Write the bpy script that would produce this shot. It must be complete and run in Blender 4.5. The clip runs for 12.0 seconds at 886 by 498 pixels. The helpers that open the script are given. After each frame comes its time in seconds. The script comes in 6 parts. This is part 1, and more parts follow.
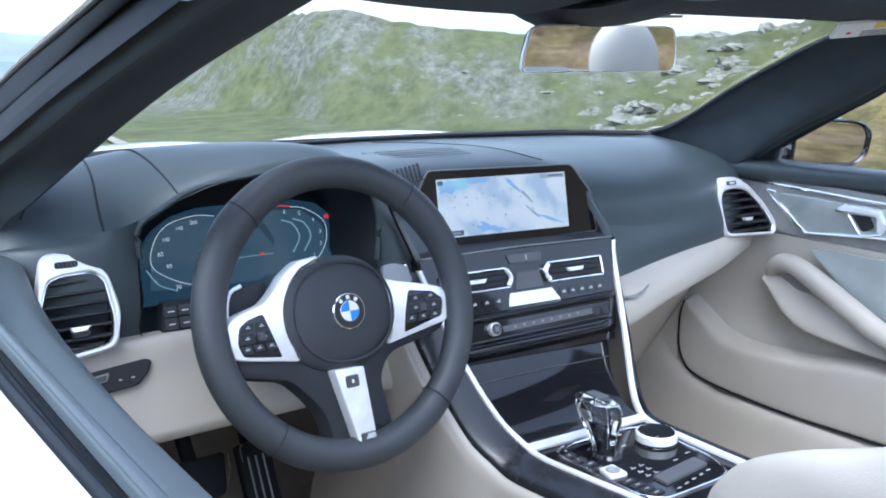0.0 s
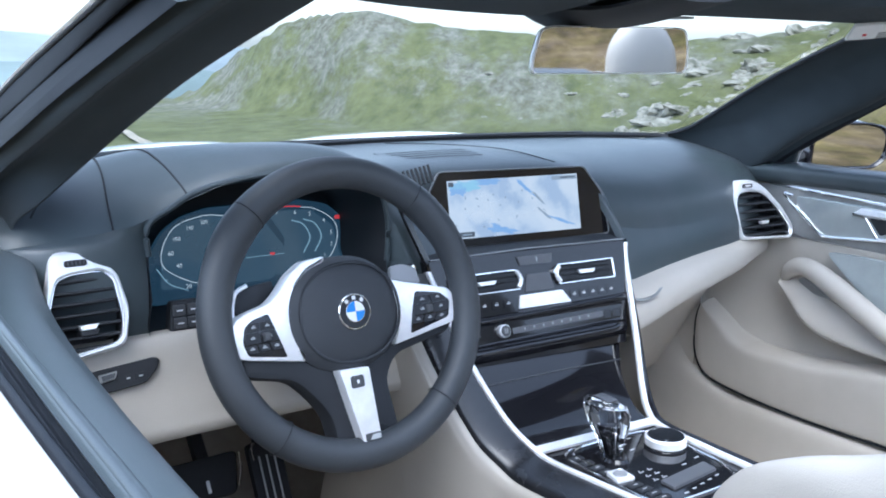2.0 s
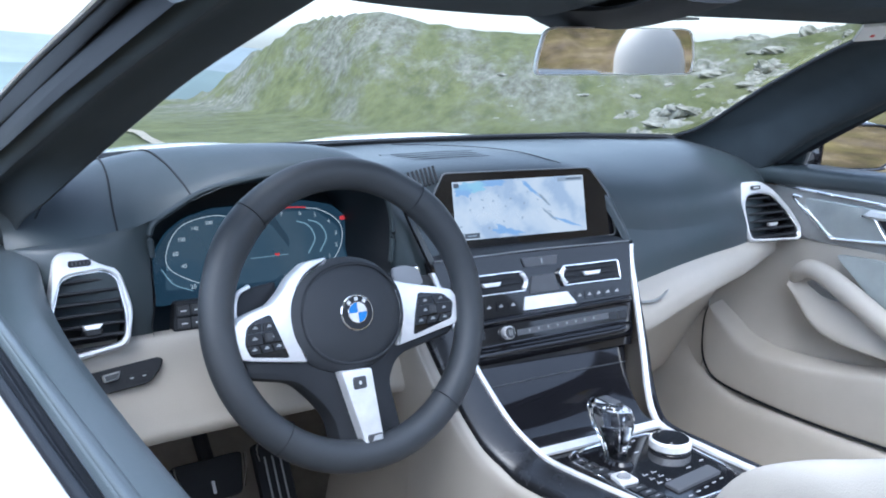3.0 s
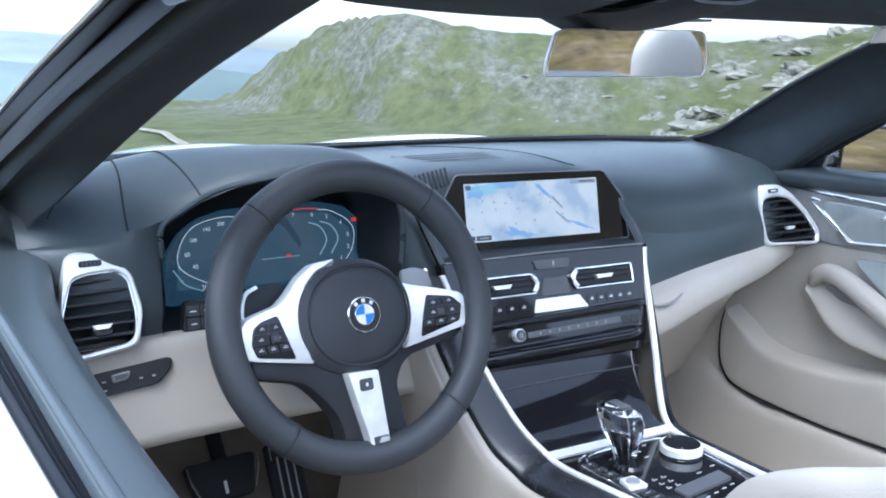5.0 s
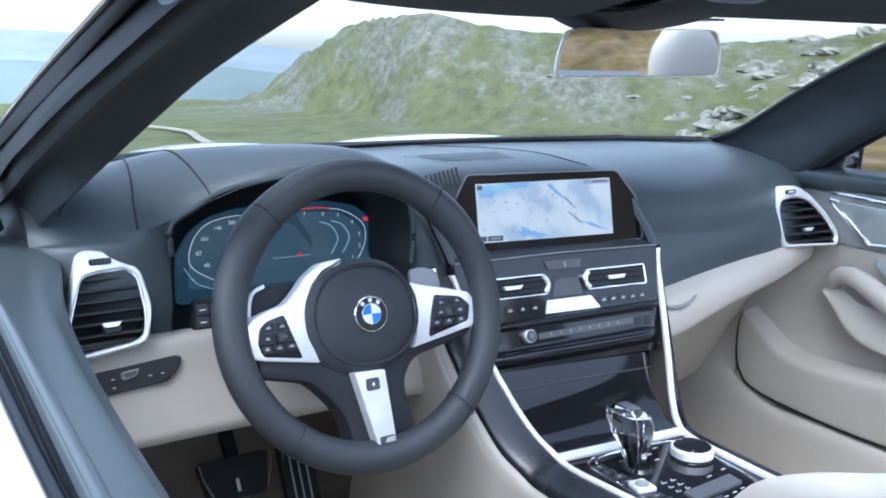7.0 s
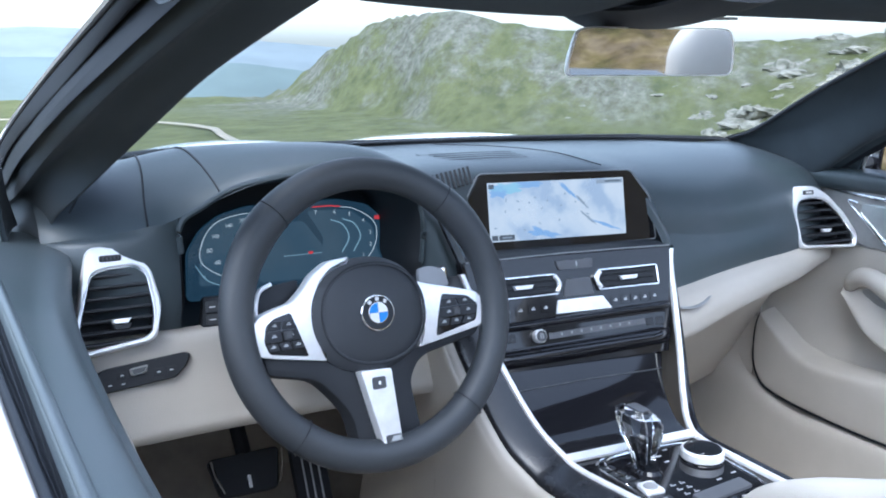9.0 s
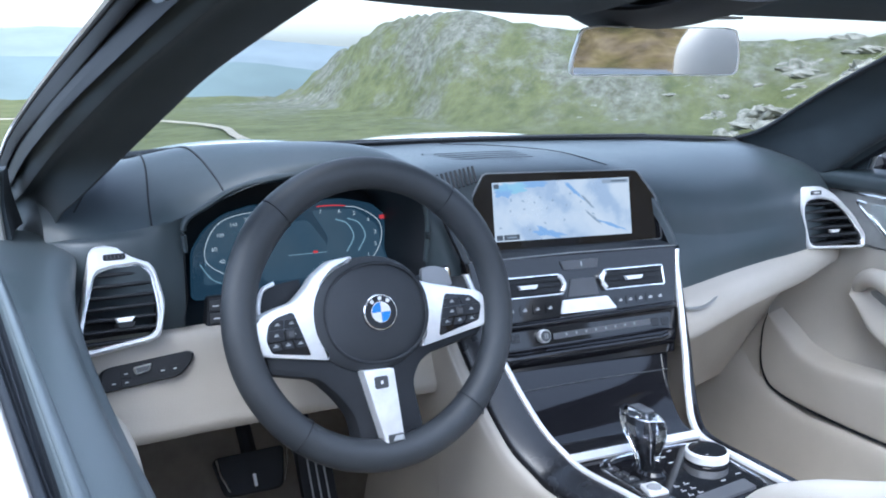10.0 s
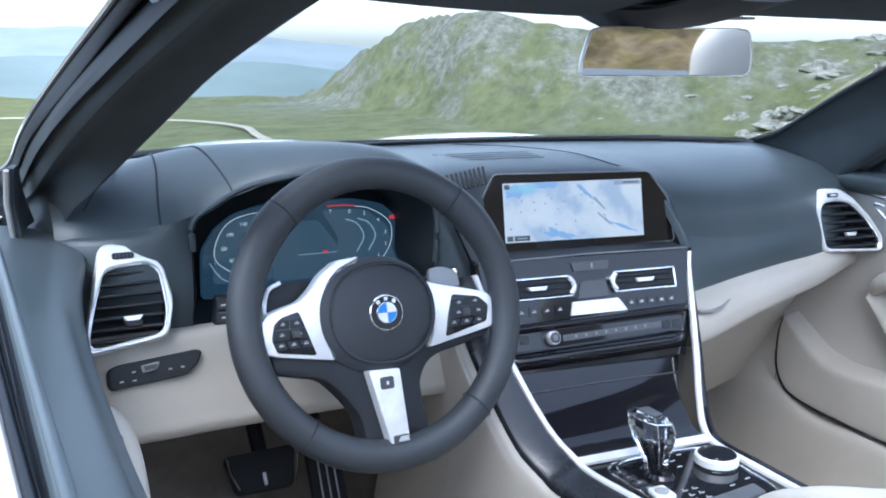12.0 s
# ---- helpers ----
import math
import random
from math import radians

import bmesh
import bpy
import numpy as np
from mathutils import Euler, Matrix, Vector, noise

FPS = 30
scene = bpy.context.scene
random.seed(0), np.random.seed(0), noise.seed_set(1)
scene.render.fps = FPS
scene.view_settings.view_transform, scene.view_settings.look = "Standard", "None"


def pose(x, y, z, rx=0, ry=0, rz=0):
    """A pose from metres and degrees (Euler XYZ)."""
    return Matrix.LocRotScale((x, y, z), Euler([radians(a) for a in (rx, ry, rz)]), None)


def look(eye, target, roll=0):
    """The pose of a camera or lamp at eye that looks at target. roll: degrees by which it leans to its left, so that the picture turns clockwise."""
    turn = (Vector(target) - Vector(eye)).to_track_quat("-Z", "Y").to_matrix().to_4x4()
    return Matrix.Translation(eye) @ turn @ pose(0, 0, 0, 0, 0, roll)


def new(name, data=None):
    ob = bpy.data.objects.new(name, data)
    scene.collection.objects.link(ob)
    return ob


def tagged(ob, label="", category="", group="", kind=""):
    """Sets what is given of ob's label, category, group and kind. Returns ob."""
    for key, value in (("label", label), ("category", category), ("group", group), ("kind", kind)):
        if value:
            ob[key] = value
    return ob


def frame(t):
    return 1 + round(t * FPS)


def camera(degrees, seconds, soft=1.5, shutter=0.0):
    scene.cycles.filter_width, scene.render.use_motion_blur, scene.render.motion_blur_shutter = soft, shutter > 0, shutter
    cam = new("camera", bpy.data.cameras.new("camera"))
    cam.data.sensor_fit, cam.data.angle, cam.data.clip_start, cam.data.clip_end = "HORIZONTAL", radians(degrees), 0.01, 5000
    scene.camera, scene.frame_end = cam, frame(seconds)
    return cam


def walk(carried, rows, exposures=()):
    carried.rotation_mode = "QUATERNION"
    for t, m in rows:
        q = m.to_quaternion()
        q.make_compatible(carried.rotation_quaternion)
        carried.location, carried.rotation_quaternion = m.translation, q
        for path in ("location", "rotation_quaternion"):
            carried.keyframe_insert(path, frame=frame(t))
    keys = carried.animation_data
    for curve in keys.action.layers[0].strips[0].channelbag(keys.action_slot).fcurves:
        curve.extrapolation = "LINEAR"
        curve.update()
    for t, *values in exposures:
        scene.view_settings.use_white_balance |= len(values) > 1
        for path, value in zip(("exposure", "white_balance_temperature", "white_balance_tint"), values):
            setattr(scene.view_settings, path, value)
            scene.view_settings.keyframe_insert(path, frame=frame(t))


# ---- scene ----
cam = camera(50.4, 12.0, 1.9)
PATH = [
    (0, (-0.925, -0.912, 1.104), (0.238, 0.658, 0.679), 0.6),
    (0.5, (-0.921, -0.915, 1.104), (0.232, 0.663, 0.679), 0.7),
    (1, (-0.917, -0.917, 1.104), (0.227, 0.667, 0.68), 0.7),
    (1.5, (-0.912, -0.92, 1.104), (0.221, 0.673, 0.68), 0.7),
    (2, (-0.908, -0.923, 1.104), (0.215, 0.677, 0.681), 0.7),
    (2.5, (-0.903, -0.925, 1.104), (0.21, 0.683, 0.682), 0.7),
    (3, (-0.898, -0.928, 1.104), (0.204, 0.687, 0.683), 0.7),
    (5, (-0.881, -0.937, 1.105), (0.179, 0.707, 0.686), 0.7),
    (5.5, (-0.877, -0.94, 1.105), (0.172, 0.711, 0.686), 0.7),
    (6, (-0.872, -0.941, 1.105), (0.165, 0.716, 0.685), 0.7),
    (6.5, (-0.868, -0.943, 1.105), (0.159, 0.721, 0.685), 0.8),
    (7, (-0.863, -0.945, 1.105), (0.153, 0.725, 0.685), 0.7),
    (9, (-0.846, -0.952, 1.106), (0.128, 0.743, 0.681), 0.8),
    (9.5, (-0.842, -0.953, 1.106), (0.122, 0.747, 0.681), 0.8),
    (10, (-0.837, -0.956, 1.106), (0.116, 0.75, 0.68), 0.8),
    (10.5, (-0.833, -0.957, 1.106), (0.111, 0.754, 0.68), 0.8),
    (11, (-0.829, -0.959, 1.105), (0.105, 0.758, 0.679), 0.8),
    (11.5, (-0.825, -0.96, 1.105), (0.099, 0.762, 0.68), 0.8),
    (12, (-0.821, -0.961, 1.106), (0.093, 0.766, 0.68), 0.9),
]
walk(cam, [(t, look(eye, target, roll)) for t, eye, target, roll in PATH], [(0.0, 1.78, 5510, 8), (12.0, 1.78, 5510, 8)])

# ---- world and light ----
SUN_EL, SUN_AZ = 55.0, -138.0
world = bpy.data.worlds.new("sky")
scene.world = world
world.use_nodes = True
wn, wl = world.node_tree.nodes, world.node_tree.links
sky = wn.new("ShaderNodeTexSky")
sky.sky_type, sky.sun_disc = "NISHITA", False
sky.sun_elevation, sky.sun_rotation = radians(SUN_EL), radians(SUN_AZ)
sky.air_density, sky.dust_density, sky.ozone_density = 1.0, 1.8, 1.5
pale = wn.new("ShaderNodeHueSaturation")
pale.inputs["Saturation"].default_value = 0.55
wl.new(sky.outputs[0], pale.inputs["Color"])
wl.new(pale.outputs[0], wn["Background"].inputs["Color"])
wn["Background"].inputs["Strength"].default_value = 0.17
sun = new("sun", bpy.data.lights.new("sun", "SUN"))
sun.data.energy, sun.data.angle, sun.data.color = 0.85, radians(40), (1.0, 0.96, 0.9)
sun.matrix_world = look((0, 0, 30), Vector((0, 0, 30)) - Vector((math.sin(radians(SUN_AZ)) * math.cos(radians(SUN_EL)), math.cos(radians(SUN_AZ)) * math.cos(radians(SUN_EL)), math.sin(radians(SUN_EL)))))


# ---- materials ----
def mat(name, color, rough=0.5, metal=0.0, second=None, scale=8.0, grain=0.0, grain_scale=400.0, coat=0.0, rough_var=0.08, spec=0.5, ridged=False, sheen=0.0):
    """Principled surface: base colour blended with a second tone by large noise, roughness wandering, fine relief."""
    m = bpy.data.materials.new(name)
    m.use_nodes = True
    n, l = m.node_tree.nodes, m.node_tree.links
    b = n["Principled BSDF"]
    co = n.new("ShaderNodeTexCoord")
    big = n.new("ShaderNodeTexNoise")
    big.inputs["Scale"].default_value, big.inputs["Detail"].default_value, big.inputs["Roughness"].default_value = scale, 5, 0.6
    l.new(co.outputs["Object"], big.inputs["Vector"])
    mix = n.new("ShaderNodeMix")
    mix.data_type = "RGBA"
    second = second or tuple(min(1, c * 1.18 + 0.004) for c in color)
    mix.inputs["A"].default_value, mix.inputs["B"].default_value = (*color, 1), (*second, 1)
    ramp = n.new("ShaderNodeMapRange")
    ramp.inputs["From Min"].default_value, ramp.inputs["From Max"].default_value = 0.35, 0.65
    l.new(big.outputs["Fac"], ramp.inputs["Value"])
    l.new(ramp.outputs["Result"], mix.inputs["Factor"])
    l.new(mix.outputs["Result"], b.inputs["Base Color"])
    rr = n.new("ShaderNodeMapRange")
    rr.inputs["To Min"].default_value, rr.inputs["To Max"].default_value = max(0.02, rough - rough_var), min(1, rough + rough_var)
    l.new(big.outputs["Fac"], rr.inputs["Value"])
    l.new(rr.outputs["Result"], b.inputs["Roughness"])
    b.inputs["Metallic"].default_value = metal
    b.inputs["Specular IOR Level"].default_value = spec
    b.inputs["Coat Weight"].default_value = coat
    b.inputs["Sheen Weight"].default_value = sheen
    if grain:
        g = n.new("ShaderNodeTexVoronoi" if ridged else "ShaderNodeTexNoise")
        g.inputs["Scale"].default_value = grain_scale
        l.new(co.outputs["Object"], g.inputs["Vector"])
        bump = n.new("ShaderNodeBump")
        bump.inputs["Strength"].default_value, bump.inputs["Distance"].default_value = grain, 0.0006
        l.new(g.outputs["Distance" if ridged else "Fac"], bump.inputs["Height"])
        l.new(bump.outputs["Normal"], b.inputs["Normal"])
    return m


def glow(name, color, strength, rough=0.15):
    m = mat(name, (0.01, 0.012, 0.015), rough)
    b = m.node_tree.nodes["Principled BSDF"]
    b.inputs["Emission Color"].default_value = (*color, 1)
    b.inputs["Emission Strength"].default_value = strength
    return m


def clear(name, tint=(1, 1, 1), gloss=1.0):
    m = bpy.data.materials.new(name)
    m.use_nodes = True
    n, l = m.node_tree.nodes, m.node_tree.links
    n.remove(n["Principled BSDF"])
    t, g, f, x = n.new("ShaderNodeBsdfTransparent"), n.new("ShaderNodeBsdfGlossy"), n.new("ShaderNodeFresnel"), n.new("ShaderNodeMixShader")
    t.inputs["Color"].default_value = (*tint, 1)
    g.inputs["Roughness"].default_value = 0.02
    k = n.new("ShaderNodeMath")
    k.operation = "MULTIPLY"
    k.inputs[1].default_value = gloss
    f.inputs["IOR"].default_value = 1.45
    l.new(f.outputs[0], k.inputs[0])
    l.new(k.outputs[0], x.inputs[0])
    l.new(t.outputs[0], x.inputs[1])
    l.new(g.outputs[0], x.inputs[2])
    l.new(x.outputs[0], n["Material Output"].inputs["Surface"])
    return m


LEATHER = mat("black_leather", (0.046, 0.062, 0.069), 0.40, scale=6, spec=0.55, grain=0.22, grain_scale=900, ridged=True, second=(0.064, 0.078, 0.089))
WHEEL_LEATHER = mat("smooth_black_leather", (0.034, 0.038, 0.043), 0.46, scale=9, grain=0.25, grain_scale=1100, ridged=True)
AIRBAG = mat("airbag_leatherette", (0.030, 0.033, 0.038), 0.50, grain=0.5, grain_scale=1400, ridged=True)
CREAM = mat("ivory_leather", (0.435, 0.40, 0.348), 0.50, scale=5, grain=0.3, grain_scale=800, ridged=True, second=(0.48, 0.443, 0.388))
SEAT_CREAM = mat("ivory_seat_leather", (0.49, 0.455, 0.40), 0.50, scale=7, grain=0.3, grain_scale=700, ridged=True, second=(0.535, 0.50, 0.44))
CARPET = mat("beige_carpet", (0.36, 0.325, 0.28), 0.95, scale=20, grain=1.0, grain_scale=1500, spec=0.1, second=(0.44, 0.40, 0.35))
PIANO = mat("gloss_black_panel", (0.007, 0.007, 0.009), 0.06, scale=4, spec=0.5, rough_var=0.03)
BLACK = mat("matt_black_plastic", (0.021, 0.023, 0.027), 0.58, grain=0.3, grain_scale=1500, spec=0.28)
SATIN = mat("satin_aluminium", (0.84, 0.84, 0.85), 0.34, 0.40, scale=30, rough_var=0.06)
CHROME = mat("bright_chrome", (0.86, 0.86, 0.87), 0.12, 0.95, rough_var=0.03)
GREY_PLASTIC = mat("grey_satin_plastic", (0.23, 0.235, 0.245), 0.4)
DIM_GREY = mat("dim_grey_panel", (0.075, 0.078, 0.085), 0.42, scale=20)
SATIN_BLACK = mat("satin_black_panel", (0.014, 0.015, 0.018), 0.26, scale=12, rough_var=0.10)
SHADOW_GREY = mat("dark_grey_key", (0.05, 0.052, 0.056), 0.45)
FABRIC = mat("anthracite_fabric", (0.031, 0.042, 0.051), 0.80, scale=14, grain=0.9, grain_scale=1800, second=(0.041, 0.054, 0.064), sheen=0.06, spec=0.3)
RUBBER = mat("black_rubber_seal", (0.014, 0.017, 0.022), 0.62, scale=25, grain=0.3, grain_scale=900, spec=0.15)
PAINT = mat("white_car_paint", (0.78, 0.78, 0.775), 0.14, scale=3, coat=0.8, rough_var=0.04)
SYMBOL = mat("pale_symbol_print", (0.42, 0.43, 0.44), 0.5)
LETTER = mat("white_print", (0.75, 0.75, 0.75), 0.5)
RED = mat("red_print", (0.6, 0.02, 0.02), 0.5)
PURPLE = mat("violet_piping", (0.10, 0.05, 0.09), 0.7)
MIRROR = mat("mirror_glass", (0.71, 0.715, 0.71), 0.02, 1.0, rough_var=0.01, scale=2)
CRYSTAL = bpy.data.materials.new("cut_crystal")
CRYSTAL.use_nodes = True
cb = CRYSTAL.node_tree.nodes["Principled BSDF"]
cb.inputs["Transmission Weight"].default_value, cb.inputs["Roughness"].default_value, cb.inputs["IOR"].default_value = 1.0, 0.03, 1.33
cb.inputs["Base Color"].default_value = (0.93, 0.95, 0.97, 1)
PANE = clear("windscreen_glass", (0.86, 0.88, 0.875), 0.18)
INLAY = mat("silver_grey_inlay", (0.42, 0.46, 0.46), 0.22, 0.3, scale=9, second=(0.54, 0.58, 0.58), coat=0.5)
TRIM_GREY = mat("grey_stone_trim", (0.30, 0.305, 0.30), 0.35, 0.3, scale=40)
LABEL_WHITE = mat("sticker_white", (0.75, 0.74, 0.72), 0.5)
YELLOW = mat("sticker_yellow", (0.75, 0.55, 0.08), 0.5)
BLUE = mat("blue_enamel", (0.03, 0.22, 0.60), 0.25, coat=0.5)
CLUSTER_GLOW = glow("cluster_blue_glow", (0.10, 0.19, 0.27), 0.11)
CLUSTER_DEEP = glow("cluster_deep_glow", (0.03, 0.075, 0.12), 0.15)
LINE_GLOW = glow("cluster_line_glow", (0.75, 0.85, 0.9), 0.19)
RED_GLOW = glow("cluster_red_glow", (0.8, 0.06, 0.07), 0.20)
CHEVRON = glow("cluster_chevron_glow", (0.25, 0.40, 0.48), 0.22)
MAP_BLUE = glow("map_water_glow", (0.30, 0.50, 0.80), 0.24)
MAP_TEAL = glow("map_teal_glow", (0.36, 0.66, 0.82), 0.24)
MAP_GREY = glow("map_grey_glow", (0.35, 0.42, 0.50), 0.24)
MAP_DARK = glow("map_label_dark", (0.09, 0.11, 0.14), 0.22)


def map_material():
    m = glow("map_land_glow", (0.6, 0.7, 0.8), 0.27)
    n, l = m.node_tree.nodes, m.node_tree.links
    co, nz, rp = n.new("ShaderNodeTexCoord"), n.new("ShaderNodeTexNoise"), n.new("ShaderNodeValToRGB")
    nz.inputs["Scale"].default_value, nz.inputs["Detail"].default_value = 22, 7
    rp.color_ramp.elements[0].position, rp.color_ramp.elements[0].color = 0.36, (0.42, 0.52, 0.66, 1)
    rp.color_ramp.elements[1].position, rp.color_ramp.elements[1].color = 0.62, (0.66, 0.72, 0.78, 1)
    mid = rp.color_ramp.elements.new(0.47)
    mid.color = (0.58, 0.66, 0.75, 1)
    l.new(co.outputs["Object"], nz.inputs["Vector"])
    l.new(nz.outputs["Fac"], rp.inputs["Fac"])
    l.new(rp.outputs["Color"], n["Principled BSDF"].inputs["Emission Color"])
    return m


MAP_LAND = map_material()


# ---- mesh helpers ----
def part(name, bm, material, parent=None, label="", smooth=True, m=None):
    """Link a bmesh as one mesh object under a thing or a part."""
    me = bpy.data.meshes.new(name)
    if m is not None:
        bm.transform(m)
    bmesh.ops.recalc_face_normals(bm, faces=bm.faces[:])
    bm.to_mesh(me)
    bm.free()
    me.materials.append(material)
    ob = new(name, me)
    if smooth:
        me.shade_smooth()
        me.set_sharp_from_angle(angle=radians(38))
    if parent:
        ob.parent = parent
    if label:
        ob["label"] = label
    return ob


def thing(name, label, category, group="", kind=""):
    return tagged(new(name), label, category, group, kind)


def spline(pts, n, closed=False):
    """Catmull-Rom through the points, n samples."""
    P = [Vector(p) for p in pts]
    k = len(P)
    out = []
    for i in range(n):
        s = i * k / n if closed else i * (k - 1) / (n - 1)
        a = int(s) if closed else min(int(s), k - 2)
        f = s - a
        g = (lambda j: P[j % k]) if closed else (lambda j: P[j] if 0 <= j < k else (2 * P[0] - P[1] if j < 0 else 2 * P[-1] - P[-2]))
        p0, p1, p2, p3 = g(a - 1), g(a), g(a + 1), g(a + 2)
        out.append(0.5 * (2 * p1 + (p2 - p0) * f + (2 * p0 - 5 * p1 + 4 * p2 - p3) * f * f + (3 * p1 - p0 - 3 * p2 + p3) * f ** 3))
    return out


def grid(rows, closed=False, bm=None):
    """Quads over rows of equal length; closed joins the last column to the first."""
    bm = bm or bmesh.new()
    vs = [[bm.verts.new(p) for p in r] for r in rows]
    m = len(rows[0])
    for a, b in zip(vs, vs[1:]):
        for j in range(m if closed else m - 1):
            k = (j + 1) % m
            bm.faces.new((a[j], a[k], b[k], b[j]))
    return bm, vs


def surface(rows, nu=24, nv=24, thick=0.0, bm=None):
    """A smooth sheet through few control rows; thick gives it depth along its normals."""
    r = [spline(x, nv) for x in rows]
    cols = [spline([x[j] for x in r], nu) for j in range(nv)]
    bm, _ = grid([[cols[j][i] for j in range(nv)] for i in range(nu)], bm=bm)
    if thick:
        bmesh.ops.recalc_face_normals(bm, faces=bm.faces[:])
        bmesh.ops.solidify(bm, geom=bm.faces[:], thickness=thick)
    return bm


def tube(path, r, n=10, closed=False, flat=1.0, up=(0, 0, 1), bm=None, taper=None):
    """A round or flattened rod along a path; flat scales it along up."""
    P = [Vector(p) for p in path]
    k = len(P)
    rows = []
    for i, p in enumerate(P):
        a, b = (P[i - 1], P[(i + 1) % k]) if closed else (P[max(i - 1, 0)], P[min(i + 1, k - 1)])
        t = (b - a).normalized()
        u = Vector(up)
        u = (u - t * u.dot(t)).normalized()
        s = t.cross(u)
        q = r * (taper(i / (k - 1)) if taper else 1)
        rows.append([p + s * math.cos(2 * math.pi * j / n) * q + u * math.sin(2 * math.pi * j / n) * q * flat for j in range(n)])
    if closed:
        rows.append(rows[0])
    bm = bm or bmesh.new()
    bm, vs = grid(rows, True, bm)
    if not closed:
        bm.faces.new(vs[0])
        bm.faces.new(vs[-1])
    else:
        bmesh.ops.remove_doubles(bm, verts=bm.verts[:], dist=1e-6)
    return bm


def place(o, right, up):
    """A frame whose x is right, y is up and z comes out of the face."""
    r = Vector(right).normalized()
    n = r.cross(Vector(up)).normalized()
    u = n.cross(r)
    return Matrix(((r.x, u.x, n.x, o[0]), (r.y, u.y, n.y, o[1]), (r.z, u.z, n.z, o[2]), (0, 0, 0, 1)))


def rounded(pts, r=0.006, n=4):
    """A polygon with its corners rounded."""
    P = [Vector((p[0], p[1])) for p in pts]
    out = []
    for i, p in enumerate(P):
        a, b = P[i - 1] - p, P[(i + 1) % len(P)] - p
        q = min(r, a.length * 0.45, b.length * 0.45)
        s, e = p + a.normalized() * q, p + b.normalized() * q
        for j in range(n + 1):
            f = j / n
            out.append((s * (1 - f) + p * f) * (1 - f) + (p * (1 - f) + e * f) * f)
    return out


def slab(pts, z0, z1, m=None, bevel=0.0015, r=0.0, bm=None, dome=0.0):
    """A plate of an outline, from height z0 to z1, with a bevelled front edge."""
    P = rounded(pts, r) if r else [Vector((p[0], p[1])) for p in pts]
    c = sum(P, Vector((0, 0))) / len(P)
    ins = [c + (p - c) * (1 - min(0.5, bevel / max((p - c).length, 1e-6))) for p in P]
    rows = [[(p.x, p.y, z0) for p in P], [(p.x, p.y, z1 - bevel) for p in P], [(p.x, p.y, z1) for p in ins]]
    if dome:
        for f, h in ((0.8, 0.36), (0.55, 0.7), (0.3, 0.91), (0.08, 1.0)):
            rows.append([(*(c + (p - c) * f), z1 + dome * h) for p in ins])
    bm2 = bmesh.new()
    bm2, vs = grid(rows, True, bm2)
    bm2.faces.new(vs[0])
    bm2.faces.new(vs[-1])
    if m is not None:
        bm2.transform(m)
    if bm is None:
        return bm2
    join(bm, bm2)
    return bm


def plate(pts, z0, z1, m=None, bevel=0.002, r=0.004):
    """Like slab, for outlines that bend inwards: the bevel follows the edge's own normal."""
    P = rounded(pts, r)
    k = len(P)
    turn = 1 if sum(P[i - 1].x * P[i].y - P[i].x * P[i - 1].y for i in range(k)) > 0 else -1
    ins = []
    for i, p in enumerate(P):
        t = (P[(i + 1) % k] - P[i - 1]).normalized()
        ins.append(p + Vector((-t.y, t.x)) * turn * bevel)
    mid = [p + (q - p) * 0.3 for p, q in zip(P, ins)]
    b, vs = grid([[(p.x, p.y, z0) for p in P], [(p.x, p.y, z1 - bevel) for p in P], [(p.x, p.y, z1 - bevel * 0.3) for p in mid], [(p.x, p.y, z1) for p in ins]], True)
    b.faces.new(vs[0])
    b.faces.new(vs[-1])
    if m is not None:
        b.transform(m)
    return b


def span(pts, y):
    """Left and right ends of an outline at height y."""
    xs = [a[0] + (b[0] - a[0]) * (y - a[1]) / (b[1] - a[1]) for a, b in zip(pts, pts[1:] + pts[:1]) if (a[1] - y) * (b[1] - y) < 0]
    return min(xs), max(xs)


def join(bm, other):
    me = bpy.data.meshes.new("tmp")
    other.to_mesh(me)
    other.free()
    bm.from_mesh(me)
    bpy.data.meshes.remove(me)
    return bm


def ring(outer, inner, z0, z1, m=None, bevel=0.001, bm=None):
    """A flat frame between two outlines with the same number of points."""
    O, I = [Vector(p) for p in outer], [Vector(p) for p in inner]
    rows = [[(p.x, p.y, z0) for p in I], [(p.x, p.y, z1 - bevel) for p in I], [(*(p + (q - p).normalized() * bevel), z1) for p, q in zip(I, O)],
            [(*(q + (p - q).normalized() * bevel), z1) for p, q in zip(I, O)], [(p.x, p.y, z1 - bevel) for p in O], [(p.x, p.y, z0) for p in O]]
    b2, _ = grid(rows, True)
    if m is not None:
        b2.transform(m)
    return join(bm, b2) if bm else b2


def frame_of(pts, w, r=0.006):
    """Outer and inner outlines of a frame of width w."""
    O = rounded(pts, r)
    c = sum(O, Vector((0, 0))) / len(O)
    I = []
    k = len(O)
    for i, p in enumerate(O):
        t = (O[(i + 1) % k] - O[i - 1]).normalized()
        nrm = Vector((-t.y, t.x))
        if nrm.dot(c - p) < 0:
            nrm = -nrm
        I.append(p + nrm * w)
    return O, I


def box(x0, x1, y0, y1, z0=0.0, z1=0.002, m=None, bevel=0.0006, bm=None, r=0.0):
    return slab([(x0, y0), (x1, y0), (x1, y1), (x0, y1)], z0, z1, m, bevel, r, bm)


